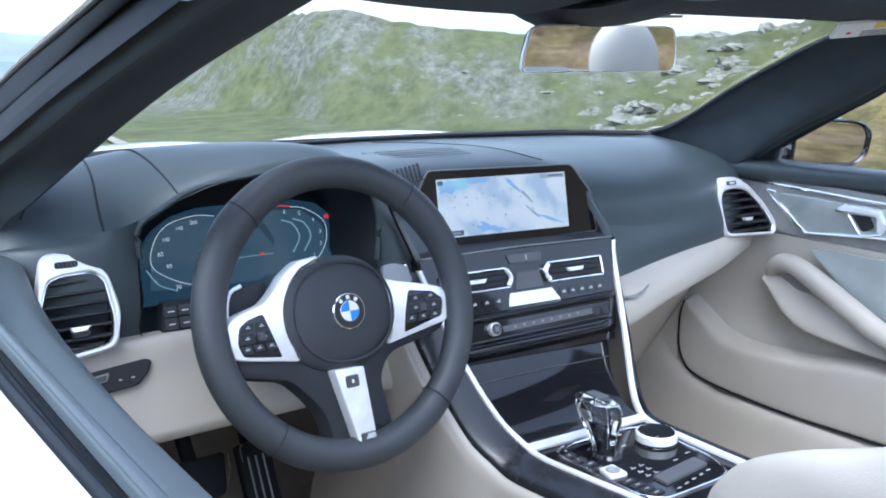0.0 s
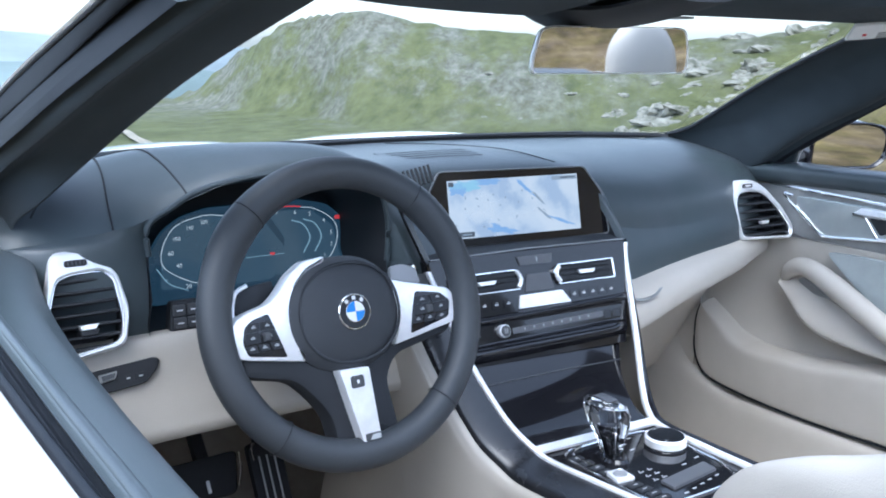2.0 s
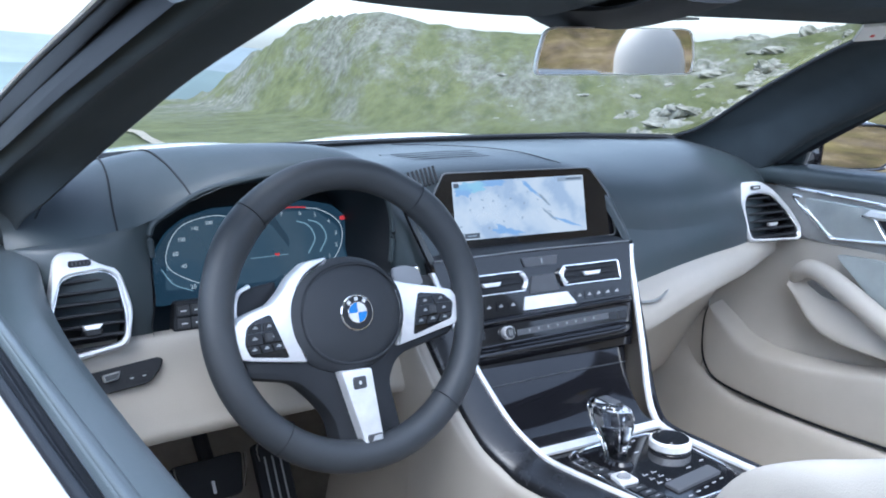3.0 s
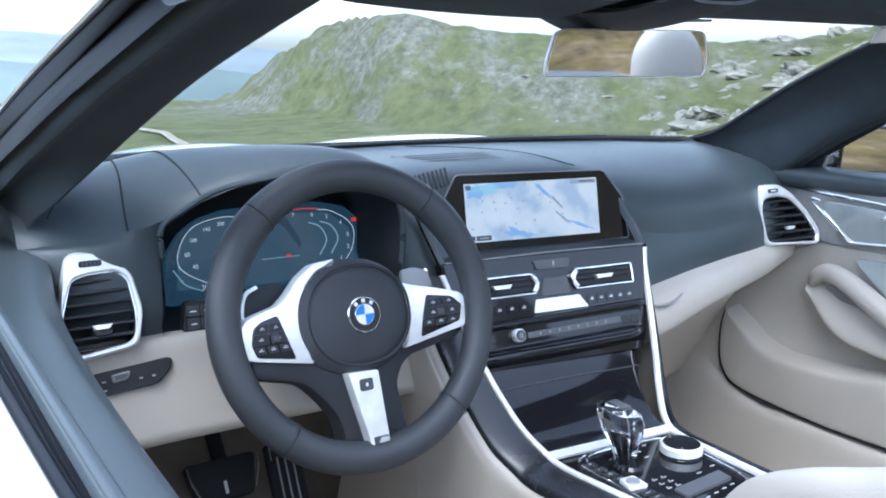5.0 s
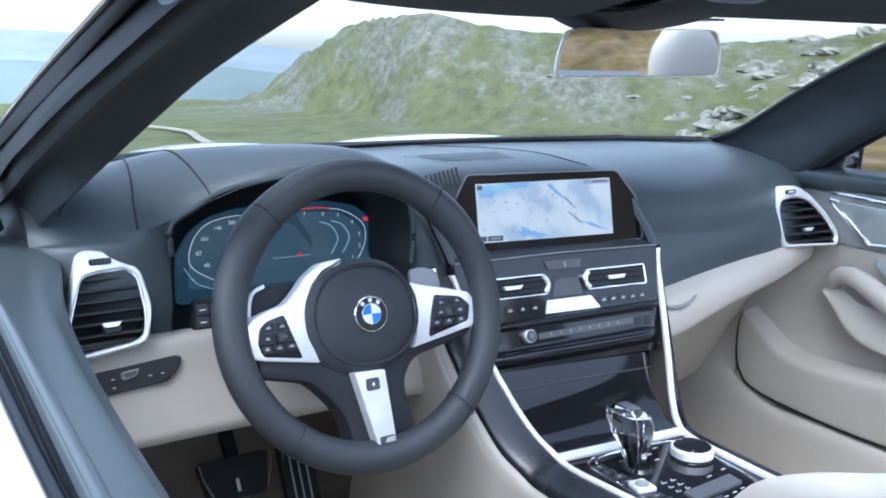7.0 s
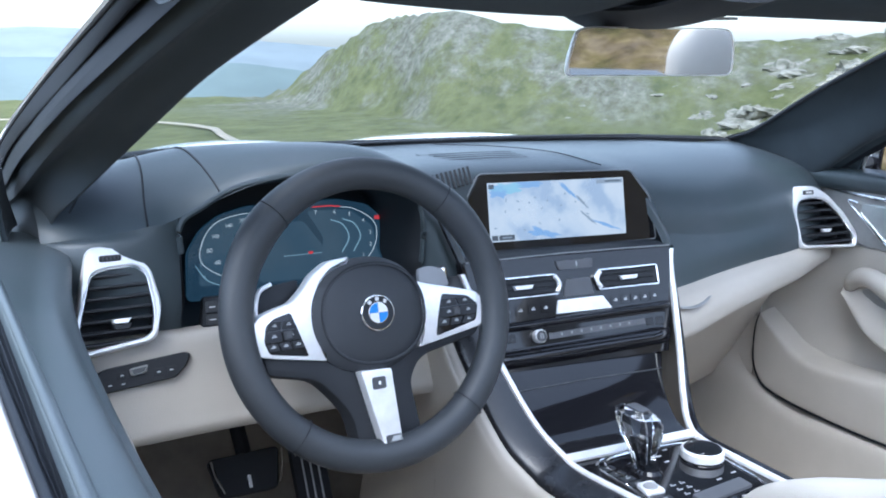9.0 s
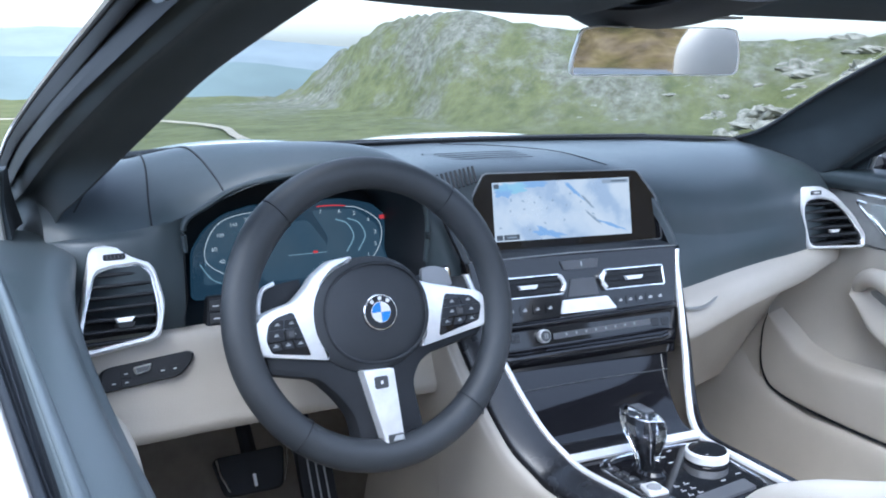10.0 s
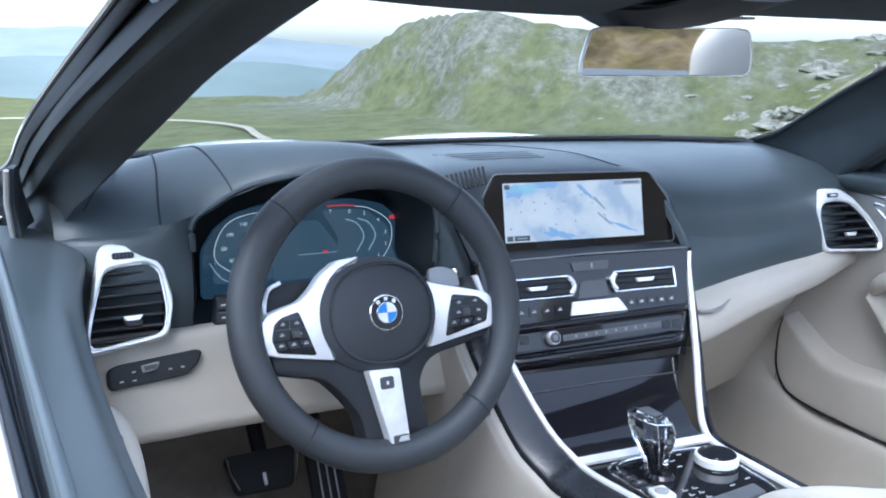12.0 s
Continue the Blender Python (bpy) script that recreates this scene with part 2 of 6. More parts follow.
def word(text, size, m, material, parent, name="print"):
    cu = bpy.data.curves.new(name, "FONT")
    cu.body, cu.size, cu.align_x, cu.align_y, cu.extrude = text, size, "CENTER", "CENTER", 0.0001
    tmp = new("tmp", cu)
    me = bpy.data.meshes.new_from_object(tmp)
    bpy.data.objects.remove(tmp)
    me.name = name
    me.transform(m)
    me.materials.clear()
    me.materials.append(material)
    ob = new(name, me)
    ob.parent = parent
    return ob


def mirrored(pts):
    return [(-p[0], *p[1:]) for p in pts]


# ---- terrain ----
GZ = -0.08
RIDGE = [(-180, 15), (-140, 11), (-110, 5), (-80, -2.5), (-20, -3.2), (8, -3.4), (17, -3.6), (18.3, -3.5), (19.7, -2.8), (21, -1.8), (22.4, -0.5), (24, 0.56), (25, 1.25), (26.7, 1.85), (30.1, 2.1), (33, 1.45), (36.3, 1.0), (41, 0.58), (46, 0.48), (50, 0.62), (53.2, 0.88), (56.8, 1.35), (63, 7), (75, 11), (100, 12), (130, 14), (180, 15)]
FOOT = [(-180, 9), (-140, 12), (-110, 25), (-80, 45), (18, 42), (24, 30), (30, 20), (45, 16), (56, 13), (63, 10), (80, 8), (130, 8), (180, 9)]
CREST = [(-180, 30), (-110, 50), (-80, 52), (18, 54), (21, 48), (25, 40), (29, 34), (36, 31), (45, 28), (56, 25), (63, 22), (75, 22), (100, 24), (180, 30)]


def table(rows, a):
    for (a0, v0), (a1, v1) in zip(rows, rows[1:]):
        if a0 <= a <= a1:
            f = (a - a0) / (a1 - a0)
            return v0 + (v1 - v0) * f * f * (3 - 2 * f)
    return rows[-1][1]


def height(x, y):
    d = math.hypot(x, y)
    a = math.degrees(math.atan2(x, y))
    base = GZ - 0.04 * max(0, min(d, 70) - 4)
    df, dr, e = table(FOOT, a), table(CREST, a), table(RIDGE, a)
    peak = 1.1 + dr * math.tan(radians(e))
    rough = noise.fractal(Vector((x * 0.06, y * 0.05, 3)), 1.0, 2.1, 5)
    fine = noise.fractal(Vector((x * 0.35, y * 0.35, 7)), 1.0, 2.1, 4)
    crag = noise.ridged_multi_fractal(Vector((x * 0.9, y * 0.9, 11)), 1.0, 2.1, 4, 1.0, 2.0) - 1.2
    f = max(0, min(1, (d - df) / (dr - df)))
    s = f * f * (3 - 2 * f) * 0.55 + f * 0.45
    z = base + (peak - GZ + 0.04 * max(0, min(dr, 70) - 4)) * s if e > -3 or a > 18 else base
    lump = min(1, max(0, (d - df) / 5))
    lump *= 1 - 0.65 * f
    z += lump * (0.30 * fine + 0.30 * rough + 0.10 * crag)
    z += 0.03 * fine * min(1, d / 10)
    if d > dr:
        z -= min(150, (d - dr) * 0.35)
    return max(z, -110 + 4 * rough) if d > dr else z


def ground_material():
    m = bpy.data.materials.new("grass_and_rock")
    m.use_nodes = True
    n, l = m.node_tree.nodes, m.node_tree.links
    b = n["Principled BSDF"]
    b.inputs["Roughness"].default_value, b.inputs["Specular IOR Level"].default_value = 0.95, 0.1
    geo = n.new("ShaderNodeNewGeometry")

    # on the hill the marks run down the slope, longer than wide
    slope = n.new("ShaderNodeMapping")
    slope.vector_type = "TEXTURE"
    slope.inputs["Rotation"].default_value = (0, 0, radians(-38))
    slope.inputs["Scale"].default_value = (1.0, 3.2, 0.9)
    l.new(geo.outputs["Position"], slope.inputs["Vector"])

    def nz(scale, detail=6, rough=0.6, along=True):
        q = n.new("ShaderNodeTexNoise")
        q.inputs["Scale"].default_value, q.inputs["Detail"].default_value, q.inputs["Roughness"].default_value = scale, detail, rough
        l.new(slope.outputs["Vector"] if along else geo.outputs["Position"], q.inputs["Vector"])
        return q.outputs["Fac"]

    def ramp(src, stops):
        r = n.new("ShaderNodeValToRGB")
        e = r.color_ramp.elements
        while len(e) < len(stops):
            e.new(0.5)
        for el, (p, c) in zip(e, stops):
            el.position, el.color = p, (*c, 1)
        l.new(src, r.inputs["Fac"])
        return r.outputs["Color"]

    def mix(fac, a, c):
        q = n.new("ShaderNodeMix")
        q.data_type = "RGBA"
        l.new(fac, q.inputs["Factor"])
        l.new(a, q.inputs["A"])
        l.new(c, q.inputs["B"])
        return q.outputs["Result"]

    grass = mix(nz(0.15), ramp(nz(2.2, 9, 0.68), [(0.34, (0.078, 0.090, 0.034)), (0.5, (0.128, 0.142, 0.056)), (0.66, (0.182, 0.190, 0.084))]),
                ramp(nz(1.1, 9, 0.66), [(0.34, (0.088, 0.100, 0.040)), (0.66, (0.168, 0.174, 0.080))]))
    stone = ramp(nz(3.6, 10, 0.72), [(0.36, (0.095, 0.098, 0.062)), (0.48, (0.165, 0.164, 0.124)), (0.64, (0.275, 0.270, 0.225))])
    dry = mix(nz(0.5, 6, 0.65, False), ramp(nz(2.0, 10, 0.76, False), [(0.40, (0.030, 0.026, 0.012)), (0.5, (0.115, 0.088, 0.030)), (0.60, (0.27, 0.215, 0.075))]),
              ramp(nz(1.3, 10, 0.72, False), [(0.40, (0.045, 0.045, 0.016)), (0.5, (0.15, 0.105, 0.055)), (0.60, (0.29, 0.215, 0.15))]))
    sep = n.new("ShaderNodeSeparateXYZ")
    l.new(geo.outputs["Position"], sep.inputs[0])
    # rock shows in patches on the hill, more where it is steep
    patch = n.new("ShaderNodeMapRange")
    patch.inputs["From Min"].default_value, patch.inputs["From Max"].default_value = 0.45, 0.54
    l.new(nz(0.22, 11, 0.72), patch.inputs["Value"])
    far = n.new("ShaderNodeMapRange")
    far.inputs["From Min"].default_value, far.inputs["From Max"].default_value = 17, 22
    dist = n.new("ShaderNodeVectorMath")
    dist.operation = "LENGTH"
    l.new(geo.outputs["Position"], dist.inputs[0])
    l.new(dist.outputs["Value"], far.inputs["Value"])
    right = n.new("ShaderNodeMapRange")
    right.inputs["From Min"].default_value, right.inputs["From Max"].default_value = 6, 12
    l.new(sep.outputs["X"], right.inputs["Value"])
    k1, k2 = n.new("ShaderNodeMath"), n.new("ShaderNodeMath")
    k1.operation = k2.operation = "MULTIPLY"
    l.new(patch.outputs[0], k1.inputs[0])
    l.new(far.outputs[0], k1.inputs[1])
    l.new(k1.outputs[0], k2.inputs[0])
    l.new(right.outputs[0], k2.inputs[1])
    green = mix(k2.outputs[0], grass, stone)
    back = n.new("ShaderNodeMapRange")
    back.inputs["From Min"].default_value, back.inputs["From Max"].default_value = 12, 3
    l.new(sep.outputs["Y"], back.inputs["Value"])
    l.new(mix(back.outputs[0], green, dry), b.inputs["Base Color"])
    bump = n.new("ShaderNodeBump")
    bump.inputs["Strength"].default_value, bump.inputs["Distance"].default_value = 0.8, 0.10
    l.new(nz(5.0, 10, 0.7), bump.inputs["Height"])
    l.new(bump.outputs[0], b.inputs["Normal"])
    return m


def build_ground():
    radii = [0.0] + [1.5 * 1.03 ** i for i in range(232)]
    na = 760
    rows = []
    for r in radii[1:]:
        rows.append([(r * math.sin(2 * math.pi * j / na), r * math.cos(2 * math.pi * j / na), height(r * math.sin(2 * math.pi * j / na), r * math.cos(2 * math.pi * j / na))) for j in range(na)])
    bm, vs = grid(rows, True)
    bm.faces.new(vs[0])
    ob = part("ground", bm, ground_material())
    tagged(ob, "grassy mountain pasture with grey rock outcrops", "ground", kind="structure")


build_ground()


def far_hills():
    """Mountains across the valley; their distance haze is put into the base colour."""
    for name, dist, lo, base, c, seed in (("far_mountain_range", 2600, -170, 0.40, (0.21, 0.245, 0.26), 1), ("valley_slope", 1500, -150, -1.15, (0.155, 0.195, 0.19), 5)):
        rows = []
        cols = 160
        for k in range(7):
            row = []
            for j in range(cols):
                a = radians(-100 + 132 * j / (cols - 1))
                e = base + 0.35 * noise.fractal(Vector((a * 5, seed, 0)), 1.0, 2.0, 5)
                e -= 0.11 * max(0, math.degrees(a) - 17)
                top = 1.1 + dist * math.tan(radians(e))
                f = k / 6
                d = dist * (0.55 + 0.45 * f)
                row.append((d * math.sin(a), d * math.cos(a), lo + (top - lo) * f ** 1.3 + 9 * noise.fractal(Vector((a * 14, f * 4, seed)), 1.0, 2.0, 4) * f * (1 - f) * 4))
            rows.append(row)
        ob = part(name, grid(rows)[0], mat(name + "_painted_haze", c, 1.0, scale=0.004, spec=0.0, second=tuple(v * 1.25 for v in c)))
        tagged(ob, "mountain slope across the valley with haze painted in as blue", "mountain", kind="structure")


far_hills()


def path_strip():
    pts = spline([(-10, 31, 0), (-3, 26.5, 0), (2.2, 23.6, 0), (4.1, 21.1, 0), (4.5, 18, 0), (3.9, 14.7, 0), (3.2, 11, 0), (2.6, 8, 0)], 40)
    rows = []
    for i, p in enumerate(pts):
        t = (pts[min(i + 1, 39)] - pts[max(i - 1, 0)]).normalized()
        s = Vector((t.y, -t.x, 0))
        rows.append([(q.x, q.y, height(q.x, q.y) + 0.05 + (0.03 if 0 < j < 3 else 0)) for j, q in enumerate([p + s * w for w in (-0.085, -0.05, 0.05, 0.085)])])
    tagged(part("footpath", grid(rows)[0], mat("pale_gravel", (0.33, 0.30, 0.24), 0.95, scale=3, grain=1, grain_scale=60, spec=0.1)), "narrow pale gravel path across the grass", "path", kind="structure")


path_strip()

ROCK = mat("weathered_limestone", (0.15, 0.152, 0.118), 0.95, scale=2.5, second=(0.36, 0.35, 0.30), grain=1.0, grain_scale=9, spec=0.1)


def rock_mesh(seed):
    bm = bmesh.new()
    bmesh.ops.create_icosphere(bm, subdivisions=4, radius=1)
    for v in bm.verts:
        q = v.co.normalized()
        v.co = q * (0.8 + 0.45 * noise.fractal(q * 1.3 + Vector((seed * 7.1, 0, 0)), 1.0, 2.2, 4) + 0.10 * noise.fractal(q * 6 + Vector((0, seed, 0)), 1.0, 2.2, 3))
        v.co.z *= 0.75
    return bm


def rocks():
    """Boulders in clumps on the slope: azimuth, distance, size."""
    meshes = []
    for s in range(6):
        me = bpy.data.meshes.new("boulder")
        b = rock_mesh(s)
        b.to_mesh(me)
        b.free()
        me.materials.append(ROCK)
        meshes.append(me)
    rnd = random.Random(4)
    clumps = [(45.8, 18.5, 0.85, 0.7, 10), (48, 18.8, 1.0, 0.9, 14), (50.5, 19.3, 1.0, 1.1, 16), (53.5, 20.2, 1.05, 1.3, 20), (56.5, 21, 0.95, 1.4, 14), (38.5, 19, 0.28, 1.5, 5), (36, 23, 0.35, 3.0, 6), (43, 19, 0.3, 3, 6)]
    k = 0
    for az, d, size, spread, count in clumps:
        for i in range(count):
            a, dd = radians(az + rnd.gauss(0, spread * 0.6)), d * (1 + rnd.gauss(0, 0.12))
            x, y = dd * math.sin(a), dd * math.cos(a)
            s = size * rnd.uniform(0.18, 0.62)
            ob = new("boulder", meshes[k % 6])
            k += 1
            ob.matrix_basis = Matrix.LocRotScale((x, y, height(x, y) - s * 0.42), Euler((rnd.uniform(-0.3, 0.3), rnd.uniform(-0.3, 0.3), rnd.uniform(0, 6.3))), (s * rnd.uniform(0.8, 1.7), s, s * rnd.uniform(0.5, 0.95)))
            tagged(ob, "weathered pale grey limestone boulder in the grass", "rock", "boulders on the hillside")


rocks()


# ---- car shell ----
GLASS_EDGE = [(0.69, 0.57, 0.885), (0.68, 0.50, 0.915), (0.67, 0.41, 0.945), (0.64, 0.25, 1.027), (0.60, 0.104, 1.089), (0.565, -0.005, 1.128), (0.53, -0.10, 1.165)]
INNER_EDGE = [(0.70, 0.28, 0.87), (0.685, 0.17, 0.945), (0.675, 0.09, 0.985), (0.655, 0.01, 1.02), (0.605, -0.105, 1.078), (0.55, -0.222, 1.133), (0.49, -0.34, 1.19)]
OUTER_EDGE = [(0.792, 0.33, 0.855), (0.775, 0.20, 0.93), (0.755, 0.10, 0.985), (0.738, 0.02, 1.03), (0.725, -0.075, 1.08), (0.695, -0.225, 1.138), (0.66, -0.34, 1.19)]
SKIN_EDGE = [(0.79, 0.38, 0.865), (0.764, 0.25, 0.938), (0.745, 0.15, 0.992), (0.726, 0.07, 1.036), (0.710, -0.025, 1.086), (0.673, -0.17, 1.146), (0.64, -0.28, 1.195)]


NEAR_INNER = [(0.722, 0.26, 0.82), (0.70, 0.26, 0.885), (0.679, 0.175, 0.93), (0.644, 0.093, 0.985), (0.619, 0.013, 1.03), (0.601, -0.114, 1.08), (0.552, -0.237, 1.138), (0.495, -0.34, 1.19)]
NEAR_FOLD = [(0.755, 0.46, 0.82), (0.745, 0.50, 0.885), (0.738, 0.35, 0.93), (0.732, 0.176, 0.985), (0.725, 0.016, 1.03), (0.697, -0.093, 1.08), (0.662, -0.235, 1.138), (0.628, -0.36, 1.19)]
NEAR_GROOVE = [(0.762, 0.56, 0.82), (0.748, 0.60, 0.885), (0.736, 0.46, 0.93), (0.730, 0.298, 0.985), (0.722, 0.13, 1.03), (0.702, -0.012, 1.08), (0.673, -0.151, 1.138), (0.640, -0.28, 1.19)]
NEAR_OUTER = [(0.775, 0.64, 0.82), (0.765, 0.66, 0.885), (0.746, 0.50, 0.93), (0.739, 0.336, 0.985), (0.730, 0.183, 1.03), (0.710, 0.05, 1.08), (0.689, -0.14, 1.138), (0.672, -0.30, 1.19)]


def pillar(side):
    """Windscreen pillar: fabric trim, two rolled rubber seals along its rear face, a thin lip, painted skin outside."""
    flip = (lambda p: p) if side > 0 else (lambda p: (-p[0], p[1], p[2]))
    N = 44
    curves = (GLASS_EDGE, INNER_EDGE, OUTER_EDGE, SKIN_EDGE) if side > 0 else ([(0.70, 0.66, 0.84)] + GLASS_EDGE, NEAR_INNER, NEAR_OUTER, [(x - 0.001, y + 0.012, z + 0.003) for x, y, z in NEAR_OUTER])
    G, I, O, S = [spline([flip(p) for p in c], N) for c in curves]
    if side > 0:
        F, V = [i + (o - i) * 0.43 for i, o in zip(I, O)], [i + (o - i) * 0.70 for i, o in zip(I, O)]
    else:
        F, V = spline([flip(p) for p in NEAR_FOLD], N), spline([flip(p) for p in NEAR_GROOVE], N)
    out = Vector((0.2 * side, -0.62, -0.76))
    th = thing("windscreen_pillar", "dark fabric-lined windscreen pillar with rubber seals and white outer skin", "car pillar", "windscreen pillars")
    rows = []
    for g, i, w in zip(G, I, F):
        mid = (g + i) / 2 + Vector((0.012 * side, 0.0, 0.012))
        bulge = Vector((-0.010 * side, -0.006, -0.006))
        rows.append([g, g + (mid - g) * 0.5, mid + bulge * 0.4, i + (mid - i) * 0.35 + bulge * 0.5, i, i + (w - i) * 0.35 + out * 0.007, i + (w - i) * 0.62 + out * 0.004, i + (w - i) * 0.82 + out * 0.014, w - out * 0.008])
    part("trim_cover", surface(rows, N, 30), FABRIC, th)
    for a, b, nm, h in ((F, V, "inner_seal", 0.017), (V, O, "outer_seal", 0.014)):
        rows = []
        for p, q in zip(a, b):
            d = q - p
            rows.append([p - out * 0.008, p + d * 0.12 + out * h * 0.6, p + d * 0.35 + out * h, p + d * 0.65 + out * h * 0.8, p + d * 0.88 + out * h * 0.3, q - out * 0.005])
        part(nm, surface(rows, N, 18), RUBBER, th)
    part("seal_lip", tube([o + out * 0.001 for o in O], 0.0022, 6), BLACK, th)
    part("skin", surface([[o + Vector((0.001 * side, -0.002, 0)), o + (s - o) * 0.5, s, (s + g) / 2 + Vector((0, 0, 0.012)), g + Vector((0, 0, 0.006))] for o, s, g in zip(O, S, G)], N, 16), PAINT, th, "white painted outer skin")
    part("glass_edge", tube(G, 0.004, 6), BLACK, th)
    return th


pillar(-1)
pillar(1)


def header_y(x):
    return 0.055 - 0.915 * x * x


def header():
    th = thing("windscreen_header", "dark windscreen header rail with sun visors folded up", "car header")
    xs = [-0.70 + 1.4 * i / 40 for i in range(41)]
    rows = []
    for x in xs:
        y, z = header_y(x), 1.160
        e = 0.0 if abs(x) < 0.56 else (abs(x) - 0.56) * 0.25
        rows.append([(x, y + 0.10, z + 0.035 - e), (x, y + 0.07, z + 0.008 - e), (x, y + 0.03, z + 0.004 - e), (x, y - 0.10, z + 0.020 - e), (x, y - 0.17, z + 0.024 - e), (x, y - 0.20, z + 0.045 - e), (x, y - 0.17, z + 0.075 - e)])
    part("header_trim", surface(rows, 60, 24), FABRIC, th)
    rows = [[(x, y0 - 0.03, 1.20), (x, y0 + 0.03, 1.215), (x, y0 + 0.095, 1.188)] for x in xs if abs(x) < 0.52 for y0 in (header_y(x),)]
    part("header_skin", surface(rows, 40, 8), PAINT, th, "white painted roof rail")
    for s in (-1, 1):
        pts = []
        for i in range(25):
            x = s * (0.075 + 0.45 * i / 24)
            pts.append(x)
        rows = []
        for x in pts:
            k = min(1, (abs(x) - 0.07) / 0.03, (0.535 - abs(x)) / 0.03)
            t = (0.009 if s < 0 else 0.003 + 0.011 * ((abs(x) - 0.075) / 0.45) ** 2) * max(0.15, k) ** 0.5
            y = header_y(x)
            rows.append([(x, y + 0.012 * k, 1.156), (x, y + 0.006, 1.154 - t), (x, y - 0.02, 1.154 - 1.35 * t), (x, y - 0.08, 1.160 - 1.2 * t), (x, y - 0.14, 1.168 - t), (x, y - 0.15, 1.172), (x, y - 0.08, 1.168), (x, y, 1.158)])
        b, vs = grid(rows, True)
        b.faces.new(vs[0])
        b.faces.new(vs[-1])
        part("sun_visor", b, FABRIC, th, "dark fabric sun visor")
    return th


header()
sticker = thing("warning_sticker", "white and yellow warning sticker on the sun visor", "sticker")
face = Vector((-0.22, -0.45, -0.86)).normalized()
along = Vector((0.80, -0.60, 0.0))
along = (along - face * along.dot(face)).normalized()
mv = place((0.425, -0.137, 1.1325), along, face.cross(along))
part("sheet", box(-0.05, 0.05, -0.020, 0.020, -0.004, 0.001, mv), LABEL_WHITE, sticker)
part("yellow_field", box(0.005, 0.046, 0.004, 0.019, 0.001, 0.0016, mv), YELLOW, sticker)
part("red_field", box(-0.030, -0.024, -0.010, -0.004, 0.001, 0.0016, mv), RED, sticker)
for j in range(4):
    part("print_bar", box(-0.008, 0.044, -0.019 + j * 0.005, -0.0175 + j * 0.005, 0.001, 0.0016, mv), SHADOW_GREY, sticker)


def windscreen():
    G = spline(GLASS_EDGE[1:], 24)
    rows = []
    for i, g in enumerate(G):
        f = i / 23
        yc = (0.62 * (1 - f) + 0.065 * f)
        row = []
        for j in range(21):
            u = -1 + 2 * j / 20
            row.append((g.x * u, yc + (g.y - yc) * u * u, g.z + 0.008 * (1 - u * u) + 0.01 * math.sin(math.pi * f)))
        rows.append(row)
    ob = part("windscreen", grid(rows)[0], PANE)
    ob.visible_shadow = False
    tagged(ob, "clear curved windscreen glass", "windscreen", kind="structure")


windscreen()


